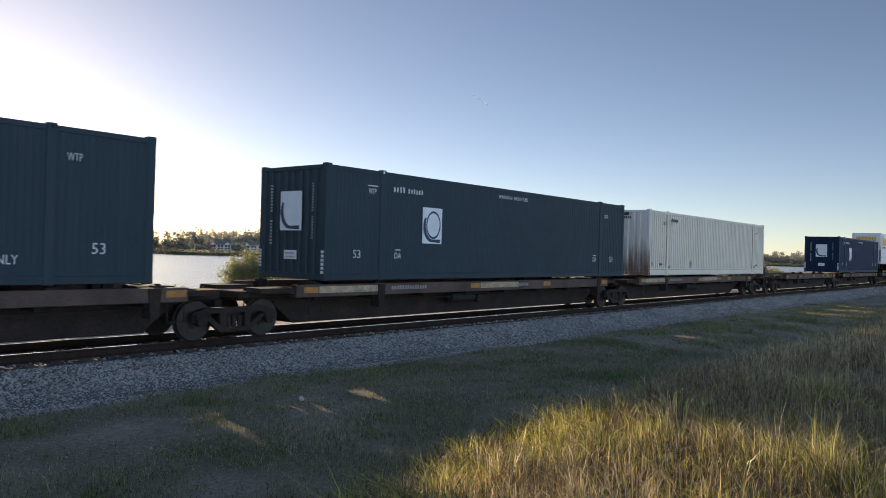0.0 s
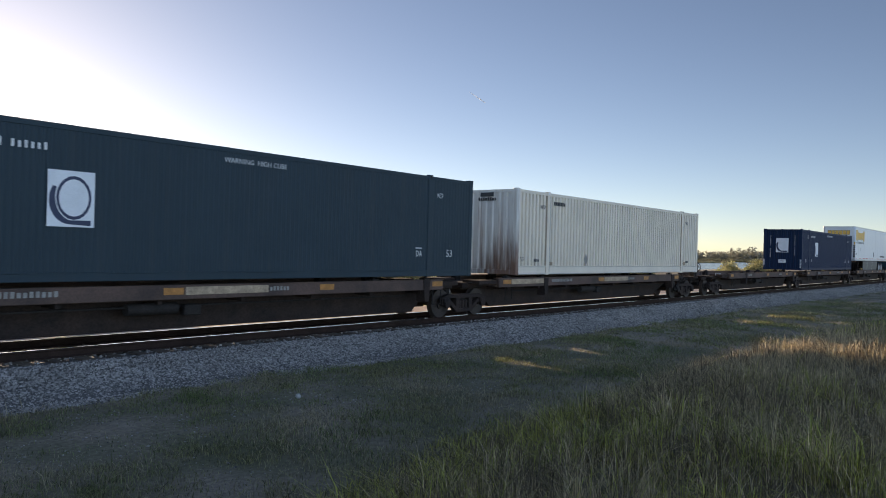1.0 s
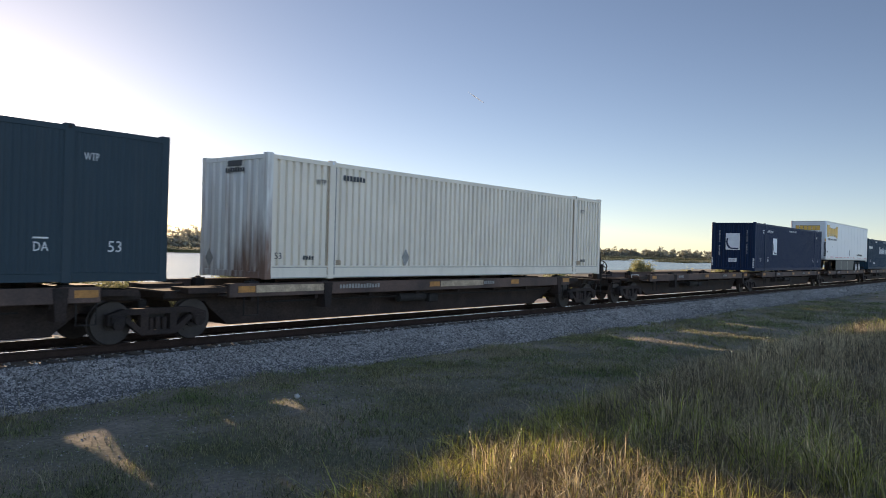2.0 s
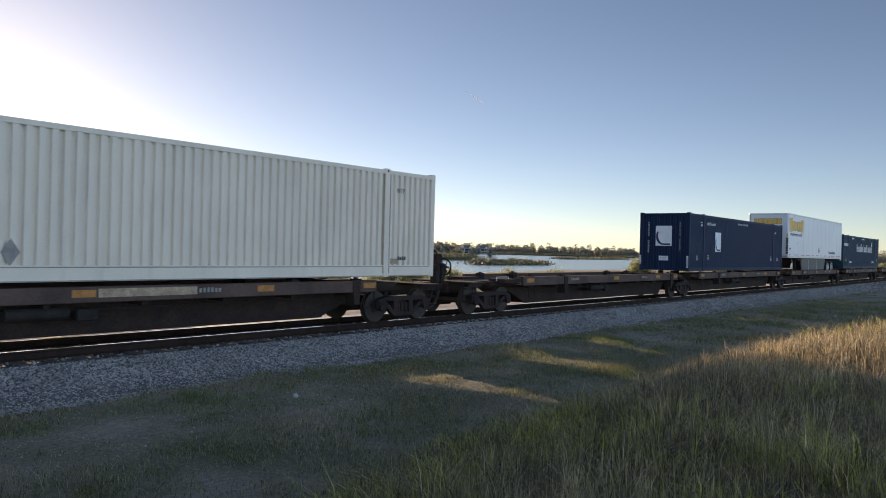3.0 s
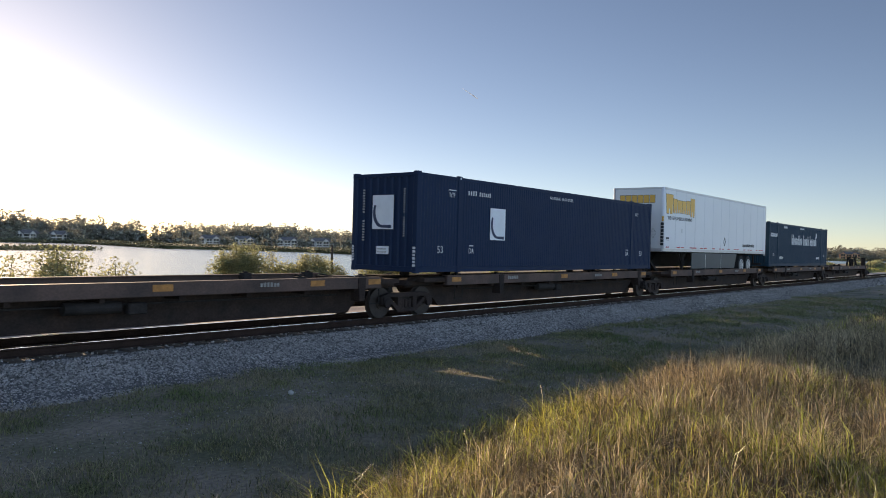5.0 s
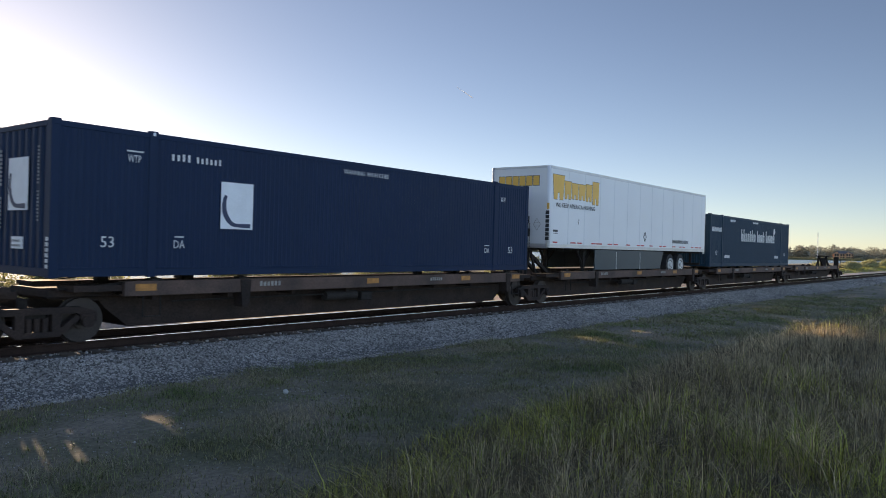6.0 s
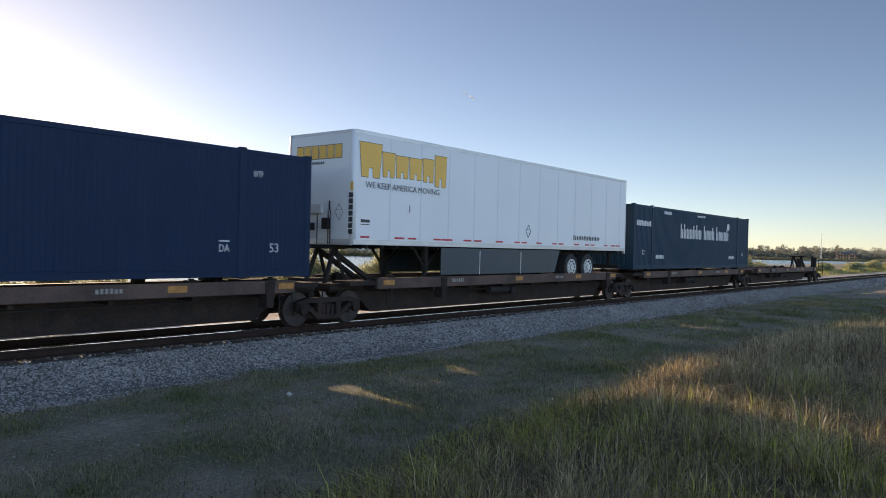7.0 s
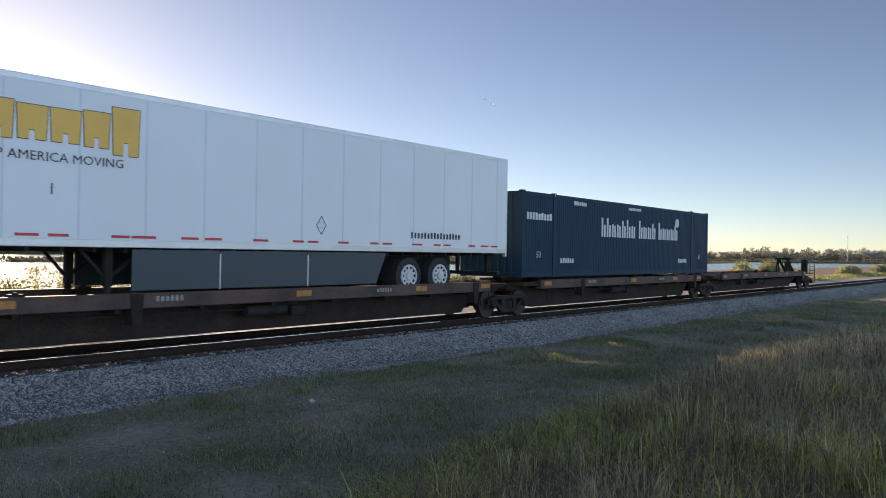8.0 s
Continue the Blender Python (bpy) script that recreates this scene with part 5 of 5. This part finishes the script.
green, straw, brown = [], [], []
for n, x0, x1, y0, y1, wide in ((16000, -14, 1.5, -12, 5.6, 0.018), (170000, 1.5, 13, -1.0, 6.9, 0.0068), (90000, 13, 30, -4, 7.2, 0.011), (45000, 30, 75, -14, 7.6, 0.026), (14000, 75, 200, -30, 7.0, 0.07)):
    x, y = scatter(n, x0, x1, y0, y1, rng)
    foot = 6.15 + 0.6 * np.clip((x - 5) / 9, 0, 1) + 0.15 * np.sin(x * 0.9)
    edge = np.clip((foot - y) / 1.6, 0, 1)
    keep = rng.random(len(x)) < 0.12 + edge
    keep &= (edge > 0) & (rng.random(len(x)) < 0.72 + 1.1 * patch(x, y, 2.0, 12))
    x, y, edge = x[keep], y[keep], edge[keep]
    tall = (0.15 + 0.33 * rng.random(len(x)) ** 1.5) * (0.45 + 0.55 * edge) * (1 + 0.5 * patch(x, y, 0.6, 3))
    dry = patch(x, y, 0.28, 7) + 0.35 * patch(x, y, 1.5, 8) + np.clip((x - 8) / 10, -0.35, 0.46) - 0.01 + 0.5 * (rng.random(len(x)) - 0.5)
    w = np.full(len(x), wide) * (0.55 + 0.7 * rng.random(len(x)))
    dead = rng.random(len(x)) < 0.46 + 0.9 * patch(x, y, 1.6, 14)
    broad = ~dead & (dry <= 0) & (rng.random(len(x)) < 0.3)
    w[broad] *= 1.7
    tall[dead] *= 0.85
    tall *= 0.62 + 0.85 * np.clip(patch(x, y, 3.2, 17) + 0.4, 0, 1)
    for store, pick in ((green, (dry <= 0) & ~dead), (straw, (dry > 0) & ~dead), (brown, dead)):
        store.append((x[pick], y[pick], tall[pick], w[pick]))
blades("dead_grass", *[np.concatenate(k) for k in zip(*brown)], "grass_brown", rng, 1.3, label="tangled dead brown grass low on the mound")
blades("tall_grass", *[np.concatenate(k) for k in zip(*green)], "grass_green", rng, 1.3, label="tall yellow-green grass on the mound")
blades("dry_grass", *[np.concatenate(k) for k in zip(*straw)], "grass_straw", rng, 1.15, label="tall dry straw-coloured grass on the mound")
x, y = scatter(26000, 2, 24, -2.5, 6.6, rng, 5, 0.12)
edge = np.clip((6.0 + 0.6 * np.clip((x - 5) / 9, 0, 1) - y) / 1.6, 0, 1)
x, y, edge = x[edge > 0.1], y[edge > 0.1], edge[edge > 0.1]
blades("bent_grass", x, y, (0.18 + 0.22 * rng.random(len(x))) * (0.5 + 0.5 * edge), 0.006 + 0.005 * rng.random(len(x)), "grass_straw", rng, 2.2, label="bent and broken dry grass stalks on the mound")

green, straw = [], []
for n, x0, x1, y0, y1, wide in ((115000, 2, 22, 5.6, 12.7, 0.0075), (75000, 22, 55, 4.5, 12.6, 0.014), (20000, 55, 160, -5, 12.4, 0.04)):
    x, y = scatter(n, x0, x1, y0, y1, rng, 9, 0.07)
    bare = patch(x, y, 0.45, 21) + 0.6 * patch(x, y, 1.6, 22)
    keep = (rng.random(len(x)) < np.clip(0.85 - bare * 1.2, 0.18, 1)) & ((y < 12.6) | (y > 19.7))
    x, y, bare = x[keep], y[keep], bare[keep]
    tall = (0.026 + 0.05 * rng.random(len(x))) * np.clip(1.1 - bare, 0.5, 1.6) * (1 + 0.9 * np.clip(patch(x, y, 0.7, 33), 0, 1)) * np.where(rng.random(len(x)) < 0.02, 2.5, 1) * np.where(y > 19.5, 1.5, 1)
    dry = patch(x, y, 0.5, 31) + 0.7 * (rng.random(len(x)) - 0.5) - 0.2
    w = np.full(len(x), wide) * (0.7 + 0.7 * rng.random(len(x)))
    for store, pick in ((green, dry <= 0), (straw, dry > 0)):
        store.append((x[pick], y[pick], tall[pick], w[pick]))
blades("short_grass", *[np.concatenate(k) for k in zip(*green)], "turf_green", rng, 1.9, label="short sparse green turf beside the track")
blades("dead_turf", *[np.concatenate(k) for k in zip(*straw)], "turf_straw", rng, 2.1, label="short dead straw-coloured turf beside the track")

x = np.concatenate([1 + 44 * rng.random(15000), 45 + 215 * rng.random(34000)])
y = 20.5 + (3.5 + 8.5 * (x > 45)) * rng.random(len(x))
blades("bank_grass", x, y, (0.07 + 0.16 * rng.random(len(x))) * np.where(x > 45, 1.5, 1), np.where(x > 45, 0.035, 0.012), "grass_green", rng, 0.9, label="backlit yellow-green grass on the bank beyond the track")


# ---- ballast stones ----
def bed(y):
    return np.interp(y, [12.0, 12.45, 13.0, 13.75, 14.1, 16.45, 18.6, 19.8, 20.2], [-0.64, -0.60, -0.43, -0.21, -0.20, -0.20, -0.25, -0.52, -0.66])


for n, x0, x1, y0, y1, size, solid in ((46000, 2, 17, 12.15, 13.95, 0.026, octahedron), (36000, 17, 34, 12.15, 13.95, 0.031, octahedron), (24000, 34, 75, 12.1, 14.0, 0.040, octahedron), (9000, 75, 150, 12.1, 14.0, 0.065, octahedron), (9000, 2, 60, 14.1, 16.4, 0.036, octahedron), (7000, 2, 90, 16.3, 17.3, 0.036, octahedron), (1500, 2, 60, 17.3, 20.4, 0.016, octahedron)):
    x, y = x0 + (x1 - x0) * rng.random(n), y0 + (y1 - y0) * rng.random(n)
    if y0 < 13:
        keep = rng.random(n) < np.clip((y - 12.1 - 0.30 * patch(x, y, 0.6, 41)) / 0.25, 0.02, 1)
        x, y = x[keep], y[keep]
    s = size * (0.55 + 0.75 * rng.random(len(x)))
    sizes = np.stack([s * (0.8 + 0.6 * rng.random(len(x))), s * (0.7 + 0.5 * rng.random(len(x))), s * (0.55 + 0.4 * rng.random(len(x)))], 1)
    c = np.stack([x, y, bed(y) + s * 0.25], 1)
    tagged(new("ballast_stones", lumps("ballast_stones", c, sizes, "stone", rng, 0.28, solid)), "loose grey crushed granite ballast stones", "ballast", kind="stuff")
n = 9000
x, y = 2 + 30 * rng.random(n), 7 + 5.2 * rng.random(n)
keep = patch(x, y, 0.45, 21) + 0.6 * patch(x, y, 1.6, 22) > 0.12
x, y = x[keep], y[keep]
s = 0.007 + 0.016 * rng.random(len(x)) ** 3
c = np.stack([x, y, np.array([land(a, b) for a, b in zip(x, y)]) + s * 0.3], 1)
tagged(new("pebbles", lumps("pebbles", c, np.stack([s * 1.2, s, s * 0.7], 1), "stone", rng, 0.3, octahedron)), "pale pebbles strewn on the bare soil", "pebbles", kind="stuff")
white_rock = new("rock", lumps("rock", np.zeros((1, 3)), np.array([(0.07, 0.055, 0.045)]), "pale_rock", rng, 0.2))
white_rock.location = (8.65, 10.2, land(8.65, 10.2) + 0.05)
tagged(white_rock, "small pale rock lying in the short grass", "rock")

# ---- sleepers ----
bm = bmesh.new()
box(bm, -0.115, 0.115, -1.30, 1.30, -0.34, -0.172, 0.012)
sleeper_mesh = finish(bm, "tie", "sleeper")
for i in range(270):
    ob = new("sleeper", sleeper_mesh)
    ob.parent = track
    ob.location = (-8 + i * 0.53 + random.uniform(-0.02, 0.02), TRACK_Y + random.uniform(-0.03, 0.03), random.uniform(-0.006, 0.0))
    ob.rotation_euler[2] = random.uniform(-0.012, 0.012)


# ---- how the train runs: towards -x at a steady ten metres a second ----
RUN = [(0.0, 0.0), (0.5, 5.04), (1.0, 10.08), (1.5, 15.12), (2.0, 20.23), (3.5, 35.40), (4.0, 40.48), (5.5, 55.46), (6.0, 60.45), (6.5, 65.47), (7.0, 70.51), (7.5, 75.63), (8.0, 80.73)]


def motions():
    for ob in MOVING:
        p = ob.location.copy()
        walk(ob, [(t, pose(p.x - s, p.y, p.z)) for t, s in RUN])
    speed = 80.73 / 8.0 / WHEEL_R
    for ob, ax in WHEELS:
        walk(ob, [(k / 30, pose(ax, 0, WHEEL_R, 0, -math.degrees(speed * k / 30) % 360, 0)) for k in range(241)])


motions()
